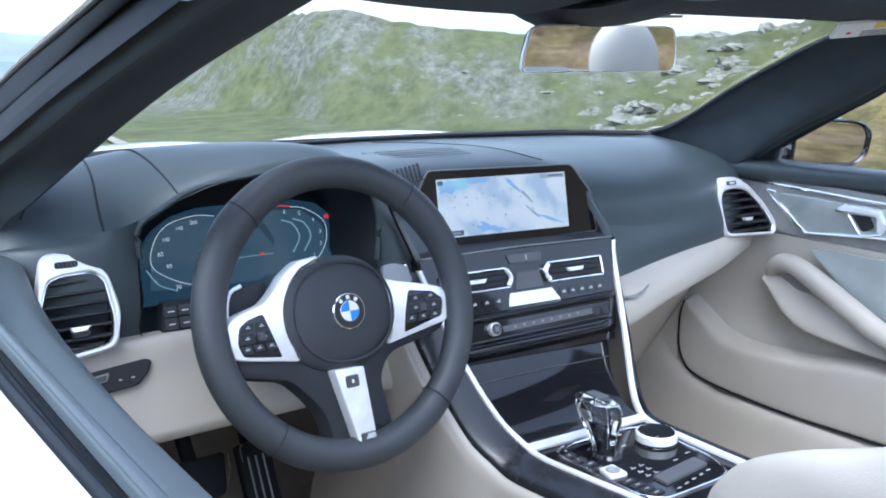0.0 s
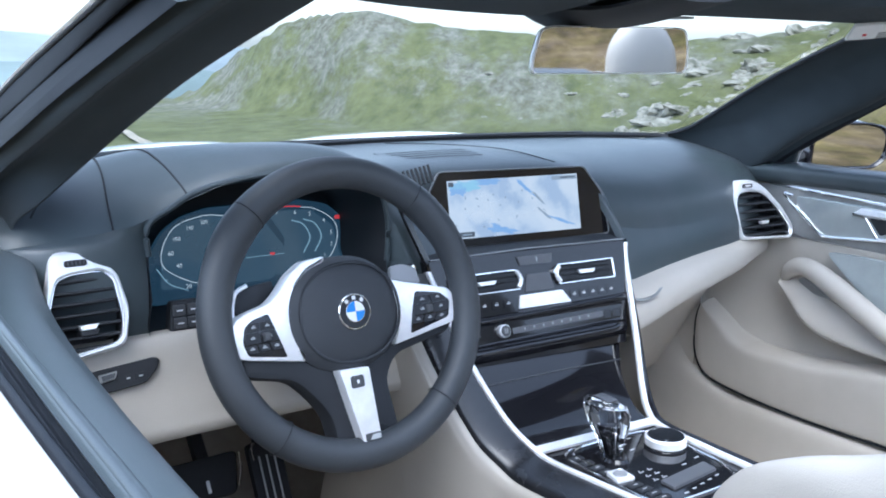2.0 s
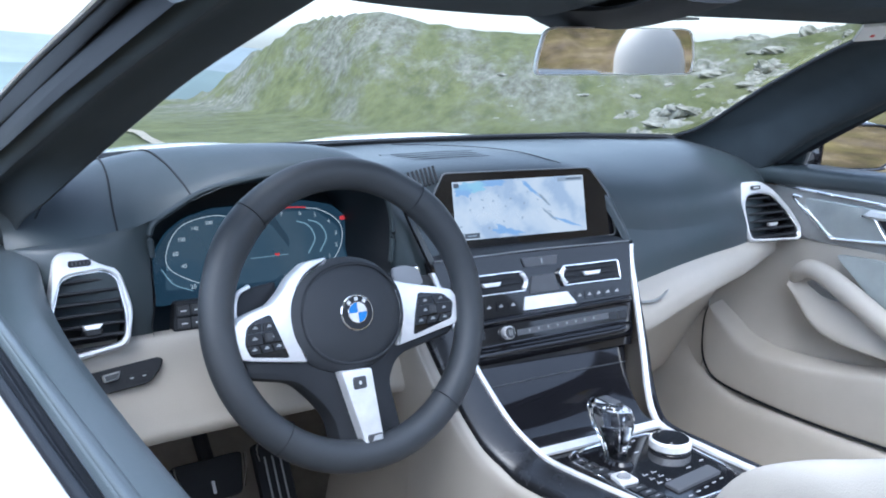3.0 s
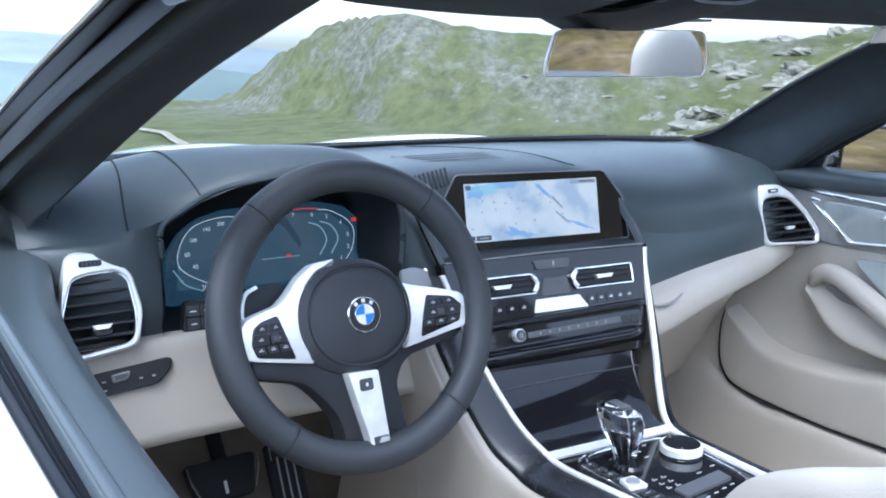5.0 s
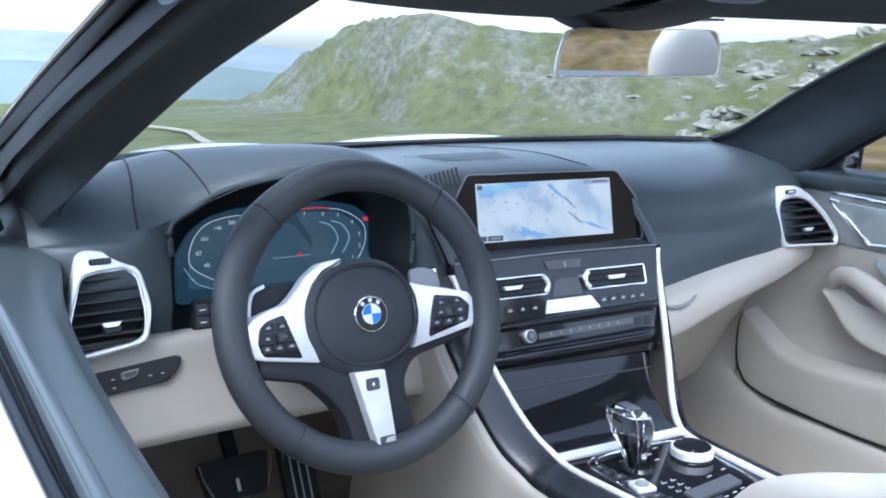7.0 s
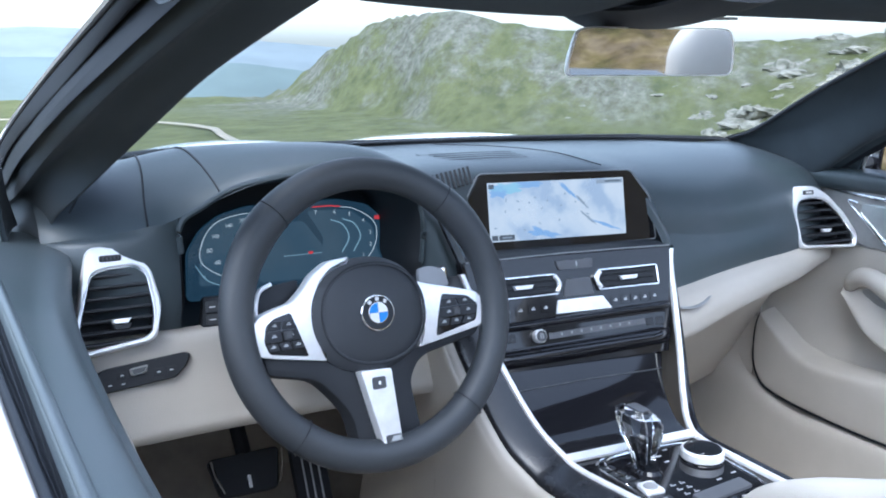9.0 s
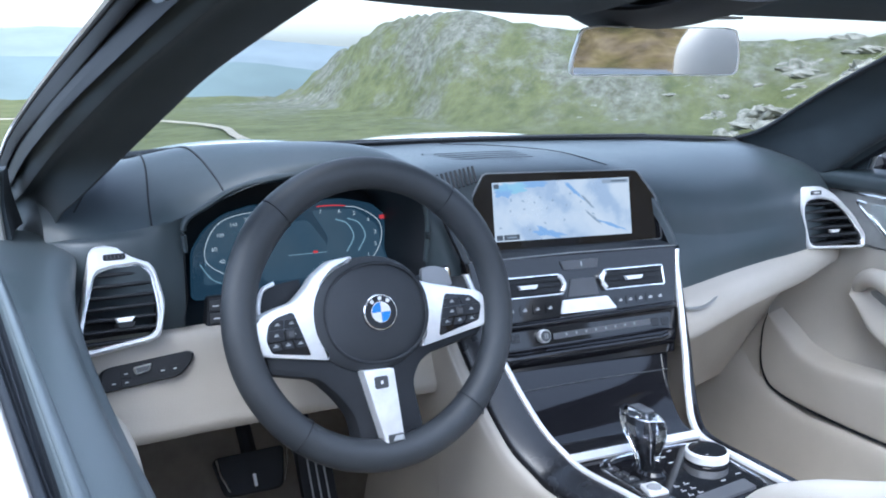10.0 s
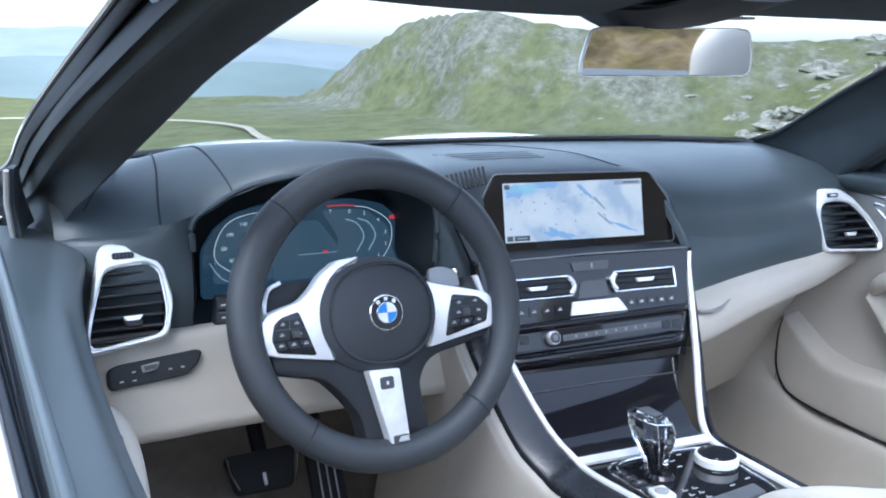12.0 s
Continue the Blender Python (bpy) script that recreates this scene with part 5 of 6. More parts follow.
def gear_selector():
    th = thing("gear_selector", "faceted crystal gear selector on the centre console", "gear lever")
    C = Vector((-0.036, -0.086, 0.557))
    lean = Vector((-0.014, 0.006, 0.0))
    prof = [(0.0, 0.0115, 0.0135), (0.018, 0.0115, 0.015), (0.036, 0.0145, 0.020), (0.055, 0.0200, 0.0275), (0.072, 0.0225, 0.0305), (0.083, 0.0210, 0.0285), (0.090, 0.0150, 0.021)]

    def section(h, wx, wy, chamfer=0.60):
        c = C + lean * (h / 0.086) + Vector((0, 0, h))
        corner = [(1, -chamfer), (1, chamfer), (chamfer, 1), (-chamfer, 1), (-1, chamfer), (-1, -chamfer), (-chamfer, -1), (chamfer, -1)]
        return [c + Vector((wx * u, wy * v, -0.004 * u * (h / 0.09) ** 2)) for u, v in corner]

    b, vs = grid([section(*p) for p in prof], True)
    b.faces.new(vs[0])
    b.faces.new(vs[-1])
    part("crystal_grip", b, CRYSTAL, th, "cut crystal grip", smooth=False)
    b, vs = grid([section(h, wx * 0.42, wy * 0.40) for h, wx, wy in prof[:4]], True)
    b.faces.new(vs[0])
    b.faces.new(vs[-1])
    part("core", b, PIANO, th, "dark core inside the crystal", smooth=False)
    T = [section(h, wx * 1.01, wy * 1.01) for h, wx, wy in prof]
    for k in (6, 7):
        part("silver_spine", tube(spline([r[k] for r in T[1:6]], 16), 0.0008, 6), CHROME, th)
    part("top_edge", tube(T[5], 0.0008, 6, True), CHROME, th)
    part("top_plate", plate([(-0.010, -0.015), (0.010, -0.015), (0.010, 0.015), (-0.010, 0.015)], 0.0, 0.0012, Matrix.Translation(C + lean * 1.04 + Vector((0, 0, 0.0905))), 0.0005, 0.003), DIM_GREY, th, "grey unlock plate on top")
    part("gaiter", slab([(C.x + 0.020 * math.cos(2 * math.pi * i / 24), C.y + 0.026 * math.sin(2 * math.pi * i / 24)) for i in range(24)], 0.557, 0.566, None, 0.004), PIANO, th)
    part("gate_trim", tube(spline([(C.x - 0.036, C.y - 0.006, 0.5605), (C.x - 0.038, C.y + 0.03, 0.5605), (C.x - 0.018, C.y + 0.050, 0.5605), (C.x + 0.04, C.y + 0.050, 0.5605)], 20), 0.0016, 6), CHROME, th)


gear_selector()


def controller():
    th = thing("rotary_controller", "round rotary controller with a silver ring and black top", "control knob")
    c = (0.060, -0.093)
    circ = lambda r: [(c[0] + r * math.cos(2 * math.pi * i / 40), c[1] + r * math.sin(2 * math.pi * i / 40)) for i in range(40)]
    part("base", slab(circ(0.029), 0.556, 0.560, None, 0.002), PIANO, th)
    part("neck", slab(circ(0.023), 0.559, 0.563, None, 0.001), BLACK, th)
    part("silver_ring", slab(circ(0.0295), 0.562, 0.574, None, 0.0025), SATIN, th, "silver knurled ring")
    part("touch_top", slab(circ(0.0262), 0.5735, 0.5748, None, 0.0012), PIANO, th, "black touch surface")
    for a in (2, 5):
        q = 2 * math.pi * a / 8
        x, y = c[0] + 0.0215 * math.cos(q), c[1] + 0.0215 * math.sin(q)
        part("mark", box(x - 0.002, x + 0.002, y - 0.0006, y + 0.0006, 0.5748, 0.5752, None, 0.0001), SYMBOL, th)


controller()


# ---- steering wheel ----
def steering_wheel():
    M = place((-0.385, 0.0, 0.80), (1, 0, 0), (0, math.sin(radians(16.6)), math.cos(radians(16.6))))
    B = M @ Matrix.Translation((0, 0, -0.022))
    th = thing("steering_wheel", "three-spoke black leather steering wheel with silver spokes", "steering wheel")
    R, r = 0.1655, 0.0195
    rows = []
    for i in range(120):
        a = 2 * math.pi * i / 120
        bulge = 1 + 0.10 * math.exp(-((math.degrees(a) - 40) / 14) ** 2) + 0.10 * math.exp(-((math.degrees(a) - 140) / 14) ** 2)
        rr = r * bulge
        rows.append([M @ Vector(((R + rr * math.cos(b)) * math.cos(a), (R + rr * math.cos(b)) * math.sin(a), -0.010 + rr * 0.82 * math.sin(b))) for b in [2 * math.pi * j / 20 for j in range(20)]])
    rows.append(rows[0])
    b, _ = grid(rows, True)
    bmesh.ops.remove_doubles(b, verts=b.verts[:], dist=1e-6)
    rim = part("rim", b, WHEEL_LEATHER, th)
    for deg in (50, 131, 229, 311):
        a = radians(deg)
        part("rim_seam", tube([M @ Vector(((R + r * 1.085 * math.cos(q)) * math.cos(a), (R + r * 1.085 * math.cos(q)) * math.sin(a), -0.010 + r * 0.92 * math.sin(q))) for q in [2 * math.pi * j / 20 for j in range(20)]], 0.0006, 5, True), BLACK, rim)
    # dark moulding behind the spokes, running down into the lower spoke
    part("spoke_moulding", plate([(-0.148, -0.010), (-0.1373, -0.0351), (-0.1366, -0.055), (-0.0782, -0.0686), (-0.0559, -0.0931), (-0.0406, -0.1167), (-0.0363, -0.155), (0.050, -0.155), (0.0459, -0.1192), (0.0421, -0.0863), (0.0543, -0.0667), (0.0681, -0.0581), (0.1441, -0.0439), (0.152, -0.010), (0.07, 0.03), (0.0, 0.05), (-0.07, 0.03)], -0.048, -0.017, M, 0.009, 0.012), BLACK, th)
    N = M @ Matrix.Translation((0, 0, -0.020))
    spokes = {-1: ([(-0.0233, 0.0690), (-0.050, 0.0664), (-0.0703, 0.0530), (-0.0854, 0.0360), (-0.0995, 0.0242), (-0.1267, 0.0176), (-0.1412, 0.0114), (-0.1490, -0.0006), (-0.1500, -0.0135), (-0.1453, -0.0305), (-0.1306, -0.0352), (-0.064, -0.0475), (-0.070, -0.028), (-0.074, -0.0035), (-0.072, 0.0199), (-0.064, 0.0405), (-0.048, 0.0560), (-0.024, 0.0630)],
                   [(-0.1326, 0.0019), (-0.1231, 0.0087), (-0.1025, 0.0135), (-0.0864, -0.0385), (-0.132, -0.0304), (-0.1368, -0.0156)]),
              1: ([(0.056, 0.0325), (0.076, 0.026), (0.1087, 0.0183), (0.1422, 0.0093), (0.1511, -0.0038), (0.1555, -0.0176), (0.1515, -0.0283), (0.1394, -0.0341), (0.052, -0.0485), (0.060, -0.0326), (0.063, -0.008)],
                  [(0.0921, 0.0119), (0.1278, 0.0058), (0.1412, -0.0063), (0.1356, -0.0261), (0.0776, -0.0386), (0.0838, -0.0133)])}
    for s in (-1, 1):
        outline, field = spokes[s]
        part("silver_spoke", plate(outline, -0.012, 0.010, N, 0.0025, 0.005), SATIN, th, "satin silver spoke cover")
        kp = part("key_field", plate(field, 0.008, 0.0108, N, 0.0006, 0.004), PIANO, th, "gloss black key field")
        # three rows of keys that fill the field, the lowest with three
        for i, (y0, y1, cols) in enumerate(((-0.0275, -0.0188, 3), (-0.0175, -0.0055, 2), (-0.0042, 0.0050, 2))):
            (a0, b0), (a1, b1) = span(field, y0), span(field, y1)
            for j in range(cols):
                f0, f1 = j / cols, (j + 1) / cols
                q = [(a0 + (b0 - a0) * f0 + 0.0010, y0), (a0 + (b0 - a0) * f1 - 0.0010, y0), (a1 + (b1 - a1) * f1 - 0.0010, y1), (a1 + (b1 - a1) * f0 + 0.0010, y1)]
                key = part("key", slab(q, 0.0104, 0.0122, N, 0.0007, 0.0012), BLACK, kp)
                cx, cy = sum(p[0] for p in q) / 4, (y0 + y1) / 2
                part("symbol", box(cx - 0.0028, cx + 0.0028, cy - 0.0006, cy + 0.0006, 0.0122, 0.0125, N, 0.0001), SYMBOL, key)
                part("symbol", box(cx - 0.0012, cx + 0.0016, cy + 0.0012, cy + 0.0022, 0.0122, 0.0125, N, 0.0001), SYMBOL, key)
        part("roller", box(s * 0.1085 - 0.0045, s * 0.1085 + 0.0045, -0.0165, -0.0065, 0.0115, 0.0150, N, 0.002, r=0.002), SHADOW_GREY, kp)
        pad = [(-0.080, 0.012), (-0.128, 0.010), (-0.131, 0.022), (-0.125, 0.039), (-0.111, 0.046), (-0.078, 0.050)] if s < 0 else [(0.078, 0.020), (0.1226, 0.0206), (0.1172, 0.0421), (0.0973, 0.0481), (0.080, 0.046)]
        part("shift_paddle", plate(pad, -0.046, -0.040, M, 0.002, 0.005), BLACK if s < 0 else GREY_PLASTIC, th, "" if s < 0 else "grey shift paddle")
    part("paddle_edge", tube([M @ p for p in spline([(-0.133, 0.010, -0.034), (-0.1345, 0.0205, -0.034), (-0.128, 0.0405, -0.034), (-0.113, 0.0480, -0.034)], 18)], 0.0026, 8), SATIN, th)
    # airbag cover, domed, with a raised ring line
    cov = []
    for i in range(64):
        a = 2 * math.pi * i / 64
        ca, sa = math.cos(a), math.sin(a)
        cov.append((-0.0075 + 0.0752 * math.copysign(abs(ca) ** 0.92, ca), 0.0672 * math.copysign(abs(sa) ** 0.92, sa)))
    ab = part("airbag_cover", slab(cov, -0.012, 0.015, B, 0.007, dome=0.012), AIRBAG, th)
    inner = lambda q: [(-0.002 + (x + 0.0075) * q, y * q) for x, y in cov]
    part("cover_groove", tube([B @ Vector((x, y, 0.0172)) for x, y in inner(0.88)], 0.0010, 5, True), BLACK, ab)
    part("cover_ridge", tube([B @ Vector((x, y, 0.0176)) for x, y in inner(0.855)], 0.0012, 6, True), AIRBAG, ab)
    E = B @ Matrix.Translation((-0.003, 0, 0))
    circ = lambda q, n=48: [(q * math.cos(2 * math.pi * i / n), q * math.sin(2 * math.pi * i / n)) for i in range(n)]
    em = part("emblem", slab(circ(0.0212), 0.024, 0.0295, E, 0.001), CHROME, th, "round emblem with blue and white quarters")
    part("emblem_band", slab(circ(0.0195), 0.0295, 0.0300, E, 0.0002), BLACK, em)
    part("emblem_ring", slab(circ(0.0125), 0.0300, 0.0304, E, 0.0002), CHROME, em)
    for q in range(4):
        a0 = math.pi / 2 * q
        pts = [(0, 0)] + [(0.0117 * math.cos(a0 + math.pi / 2 * i / 10), 0.0117 * math.sin(a0 + math.pi / 2 * i / 10)) for i in range(11)]
        part("quarter", slab(pts, 0.0304, 0.0307, E, 0.0001), BLUE if q % 2 else LETTER, em, smooth=False)
    for i in range(3):
        a = radians(128 - 38 * i)
        part("band_mark", box(-0.0022, 0.0022, -0.0022, 0.0022, 0.0300, 0.0303, E @ Matrix.Translation((0.016 * math.cos(a), 0.016 * math.sin(a), 0)) @ Matrix.Rotation(a - math.pi / 2, 4, "Z"), 0.0002), LETTER, em)
    L = B @ Matrix.Translation((0, 0, 0.014))
    lo = part("lower_bar", plate([(-0.0310, -0.0640), (0.0085, -0.0660), (0.0116, -0.1529), (-0.0126, -0.1535)], -0.012, 0.0085, L, 0.002, 0.003), SATIN, th, "satin silver lower spoke bar")
    part("bar_button", box(-0.0185, -0.0015, -0.0875, -0.0735, 0.0085, 0.0105, L, 0.001, r=0.003), SHADOW_GREY, lo)
    part("button_mark", box(-0.0115, -0.0085, -0.0825, -0.0785, 0.0105, 0.0109, L, 0.0002), LETTER, lo)
    part("badge", box(-0.0097, 0.0097, -0.1512, -0.1420, 0.0085, 0.0100, L, 0.0006, r=0.002), SHADOW_GREY, lo)
    part("badge_mark", slab([(-0.0045, -0.1495), (0.0082, -0.1495), (0.0088, -0.1437), (-0.001, -0.1437)], 0.0100, 0.0104, L, 0.0002), SYMBOL, lo)
    # column shroud and stalks
    rows = []
    for d, w, h in ((-0.036, 0.060, 0.055), (-0.075, 0.062, 0.058), (-0.14, 0.060, 0.055), (-0.22, 0.055, 0.05)):
        rows.append([M @ Vector((w * math.copysign(abs(math.cos(a)) ** 0.6, math.cos(a)), h * math.copysign(abs(math.sin(a)) ** 0.6, math.sin(a)) - 0.02, d)) for a in [2 * math.pi * j / 28 for j in range(28)]])
    part("column_shroud", grid(rows, True)[0], BLACK, th)
    for s in (-1, 1):
        part("stalk", tube([M @ Vector((s * 0.05, 0.02, -0.085)), M @ Vector((s * 0.10, 0.034, -0.080)), M @ Vector((s * 0.135, 0.040, -0.072))], 0.010, 10, flat=0.7, taper=lambda f: 0.7 + 0.4 * f), BLACK, th)
    part("stalk_ring", tube([M @ Vector((0.128, 0.028, -0.064)), M @ Vector((0.128, 0.044, -0.064))], 0.004, 8), CHROME, th)
    return th


steering_wheel()


# ---- mirrors ----
def rear_view_mirror():
    M = place((0.006, -0.006, 1.100), (0.227, -0.048, 0.0), (0.0, -0.029, 1))
    th = thing("rear_view_mirror", "frameless rear-view mirror reflecting a headrest and dry hillside", "mirror")
    out = [(-0.122, -0.031), (0.122, -0.030), (0.123, 0.004), (0.116, 0.029), (0.10, 0.0315), (-0.092, 0.0305), (-0.110, 0.026), (-0.121, -0.01)]
    O = rounded(out, 0.012, 5)
    part("glass", slab([(p.x * 0.985, p.y * 0.95) for p in O], 0.0, 0.0012, M, 0.0004), MIRROR, th, "mirror glass")
    part("rim", ring(O, [p * 0.965 for p in O], -0.004, 0.0016, M, 0.001), SATIN, th, "thin pale rim")
    part("housing", slab([(p.x * 0.86, p.y * 0.86) for p in O], -0.003, -0.024, M, 0.012), BLACK, th)
    part("stem", tube([M @ Vector((0, 0.01, -0.02)), (0.0, 0.055, 1.135), (0.0, 0.09, 1.16)], 0.014, 10), BLACK, th)
    rows = [[(x, y, z) for x, y, z in r] for r in ([(-0.125, 0.17, 1.185), (-0.125, 0.085, 1.178), (-0.105, 0.04, 1.160), (-0.08, -0.06, 1.152), (-0.06, -0.16, 1.168)], [(-0.035, 0.17, 1.180), (-0.035, 0.10, 1.140), (-0.03, 0.05, 1.132), (-0.03, -0.04, 1.138), (-0.03, -0.16, 1.162)], [(0.035, 0.17, 1.180), (0.035, 0.10, 1.140), (0.03, 0.05, 1.132), (0.03, -0.04, 1.138), (0.03, -0.16, 1.162)], [(0.125, 0.17, 1.185), (0.125, 0.085, 1.178), (0.105, 0.04, 1.160), (0.08, -0.06, 1.152), (0.06, -0.16, 1.168)])]
    part("sensor_cover", surface(rows, 24, 16, 0.004), BLACK, th, "black sensor cover")
    part("reading_lamp", slab([(-0.03, -0.02), (0.03, -0.02), (0.03, 0.02), (-0.03, 0.02)], 0, 0.003, Matrix.Translation((0.05, -0.06, 1.1440)) @ Matrix.Rotation(math.pi, 4, "X"), 0.001, 0.006), GREY_PLASTIC, th)
    return th


rear_view_mirror()


def side_mirror():
    M = place((0.955, 0.225, 0.905), (0.90, -0.42, 0), (0, -0.05, 1))
    th = thing("side_mirror", "exterior mirror in a black housing reflecting dry grass", "mirror")
    out = [(-0.098, -0.05), (0.06, -0.05), (0.088, -0.028), (0.094, 0.02), (0.075, 0.042), (0.04, 0.05), (-0.095, 0.052)]
    O = rounded(out, 0.016, 5)
    part("glass", slab([(p.x * 0.90, p.y * 0.88) for p in O], 0.0, 0.0015, M, 0.0005), MIRROR, th, "mirror glass")
    part("rim", ring(O, [p * 0.90 for p in O], -0.03, 0.010, M, 0.004), PIANO, th)
    part("housing", slab([(p.x, p.y) for p in O], -0.02, -0.07, M, 0.03, dome=-0.02), PAINT, th, "white housing")
    part("arm", tube([M @ Vector((-0.08, -0.02, -0.03)), (0.86, 0.30, 0.875), (0.80, 0.31, 0.865)], 0.022, 10, flat=0.6), BLACK, th)
    return th


side_mirror()


# ---- doors ----
def door(s):
    """A closed door: leather-topped beltline, trim band, ivory panel with pull handle and pocket."""
    X = lambda x, y, z: (s * x, y, z)
    th = thing("passenger_door" if s > 0 else "driver_door", "closed car door with black leather top and ivory panel" if s > 0 else "closed white car door with black leather beltline", "car door")
    ys = [0.345, 0.30, 0.2, 0.05, -0.12, -0.35, -0.62, -1.0]
    inner = {0.345: 0.672, 0.30: 0.680, 0.2: 0.690, 0.05: 0.706, -0.12: 0.734, -0.35: 0.756, -0.62: 0.758, -1.0: 0.758}
    zt = {0.345: 0.871, 0.30: 0.875, 0.2: 0.880, 0.05: 0.882, -0.12: 0.883, -0.35: 0.883, -0.62: 0.884, -1.0: 0.886} if s < 0 else {0.345: 0.874, 0.30: 0.876, 0.2: 0.877, 0.05: 0.878, -0.12: 0.88, -0.35: 0.885, -0.62: 0.89, -1.0: 0.89}
    sh = (lambda y: inner[y]) if s < 0 else (lambda y: inner[y] + 0.018)
    driver = {0.345: 0.666, 0.30: 0.672, 0.2: 0.688, 0.05: 0.710, -0.12: 0.726, -0.35: 0.735, -0.62: 0.737, -1.0: 0.740}
    if s < 0:
        part("beltline_pad", surface([[X(0.790, y, zt[y] - 0.006), X(0.786, y, zt[y] + 0.001), X(0.776, y, zt[y] + 0.001), X((0.77 + driver[y]) / 2, y, zt[y] - 0.010), X(driver[y] + 0.010, y, zt[y] - 0.022), X(driver[y], y, zt[y] - 0.035), X(driver[y] + 0.004, y, zt[y] - 0.060), X(driver[y] + 0.020, y, zt[y] - 0.085)] for y in ys], 40, 30), LEATHER, th, "black leather beltline pad")
    else:
        part("beltline_pad", surface([[X(0.786, y, zt[y] + 0.001), X(0.776, y, zt[y] + 0.004), X(sh(y) + 0.016, y, zt[y] + 0.003), X(sh(y), y, zt[y] - 0.006), X(sh(y) + 0.003, y, zt[y] - 0.024), X(sh(y) + (0.024 if s < 0 else 0.012), y, zt[y] - (0.060 if s < 0 else 0.034))] for y in ys], 40, 26), LEATHER, th, "black leather beltline pad")
    part("pad_seam", tube(spline([X(0.784, y, zt[y] + 0.002) for y in ys], 30), 0.002, 6), SHADOW_GREY, th) if s > 0 else part("pad_bead", tube(spline([X(0.7825, y, zt[y] - 0.001) for y in ys], 40), 0.0048, 10), LEATHER, th)
    if s < 0:
        slim = lambda y: 0.009 * max(0, min(1, (-0.25 - y) / 0.25))
        part("window_seal", surface([[X(0.7885, y, zt[y] - 0.010), X(0.7905, y, zt[y] - 0.014), X(0.794, y, zt[y] - 0.012), X(0.797, y, zt[y] - 0.014), X(0.8005 - slim(y), y, zt[y] - 0.007), X(0.8025 - slim(y), y, zt[y] - 0.010)] for y in ys], 30, 22), RUBBER, th, "black window seal")
        part("belt_moulding", surface([[X(0.8015 - slim(y), y, zt[y] - 0.014), X(0.8028 - slim(y), y, zt[y] - 0.005), X(0.807 - slim(y), y, zt[y] - 0.005), X(0.809 - slim(y), y, zt[y] - 0.014)] for y in ys], 30, 10), RUBBER, th)
        part("outer_skin", surface([[X(0.8085 - slim(y), y, zt[y] - 0.010), X(0.812 - slim(y), y, zt[y] - 0.0065), X(0.820 - slim(y), y, zt[y] - 0.008), X(0.828 - slim(y), y, zt[y] - 0.022), X(0.838, y, zt[y] - 0.07), X(0.872, y, zt[y] - 0.16), X(0.90, y, 0.6), X(0.90, y, 0.35), X(0.88, y, 0.14)] for y in ys], 30, 40), PAINT, th, "white painted door skin")
    else:
        part("window_seal", surface([[X(0.790, y, zt[y] - 0.012), X(0.7915, y, zt[y] - 0.010), X(0.795, y, zt[y] - 0.015), X(0.799, y, zt[y] - 0.006), X(0.806, y, zt[y] - 0.006), X(0.811, y, zt[y] - 0.02)] for y in ys], 30, 22), RUBBER, th, "black window seal")
        part("belt_moulding", surface([[X(0.810, y, zt[y] - 0.016), X(0.812, y, zt[y] - 0.007), X(0.824, y, zt[y] - 0.009), X(0.829, y, zt[y] - 0.016)] for y in ys], 30, 10), PIANO, th)
        part("outer_skin", surface([[X(0.829, y, zt[y] - 0.012), X(0.842, y, zt[y] - 0.014), X(0.884, y, zt[y] - 0.07), X(0.915, y, zt[y] - 0.14), X(0.93, y, 0.6), X(0.915, y, 0.35), X(0.88, y, 0.14)] for y in ys], 30, 26), PAINT, th, "white painted door skin")
    if s < 0:
        pull = spline([(-0.738, 0.16, 0.640), (-0.714, 0.10, 0.682), (-0.709, 0.02, 0.710), (-0.706, -0.04, 0.724), (-0.706, -0.083, 0.726), (-0.707, -0.116, 0.722), (-0.711, -0.164, 0.706), (-0.722, -0.25, 0.675)], 40)
        pl = part("door_pull", tube(pull, 0.023, 14, flat=1.1), SEAT_CREAM, th, "ivory leather door pull")
        part("pull_piping", tube([p + Vector((0.004, -0.010, 0.0225)) for p in pull[6:]], 0.0016, 5), PURPLE, pl)
    # trim band
    if s > 0:
        part("trim_band", surface([[X(x0, y, z0), X(x0 + 0.003, y, (z0 + z1) / 2), X(x1, y, z1)] for y, x0, x1, z0, z1 in ((0.300, 0.718, 0.722, 0.862, 0.850), (0.255, 0.722, 0.728, 0.857, 0.80), (0.20, 0.726, 0.735, 0.850, 0.745), (0.10, 0.732, 0.742, 0.846, 0.737), (-0.1, 0.738, 0.748, 0.838, 0.732), (-0.35, 0.742, 0.75, 0.835, 0.73), (-0.62, 0.745, 0.75, 0.835, 0.73))], 40, 14), TRIM_GREY, th, "grey trim band")
        D = place((0.733, 0.10, 0.79), (0, -1, 0), (-0.06, 0, 1))
        part("chrome_strip", tube(spline([D @ Vector(p) for p in ((-0.205, 0.0530, 0.006), (-0.1906, 0.0521, 0.006), (-0.0638, 0.0467, 0.006), (0.0567, 0.0414, 0.006), (0.1319, 0.0391, 0.006), (0.42, 0.033, 0.006))], 40), 0.0030, 6), CHROME, th, "chrome strip")
        inl = [(-0.1165, 0.0308), (-0.0749, 0.0317), (-0.0004, 0.0305), (0.1334, 0.028), (0.34, 0.026), (0.34, -0.022), (0.1378, -0.0263), (0.0628, -0.0328), (-0.014, -0.0402), (-0.0328, -0.0376), (-0.0727, -0.0059)]
        il = part("inlay", plate(inl, -0.004, 0.003, D, 0.002, 0.008), INLAY, th, "polished grey inlay")
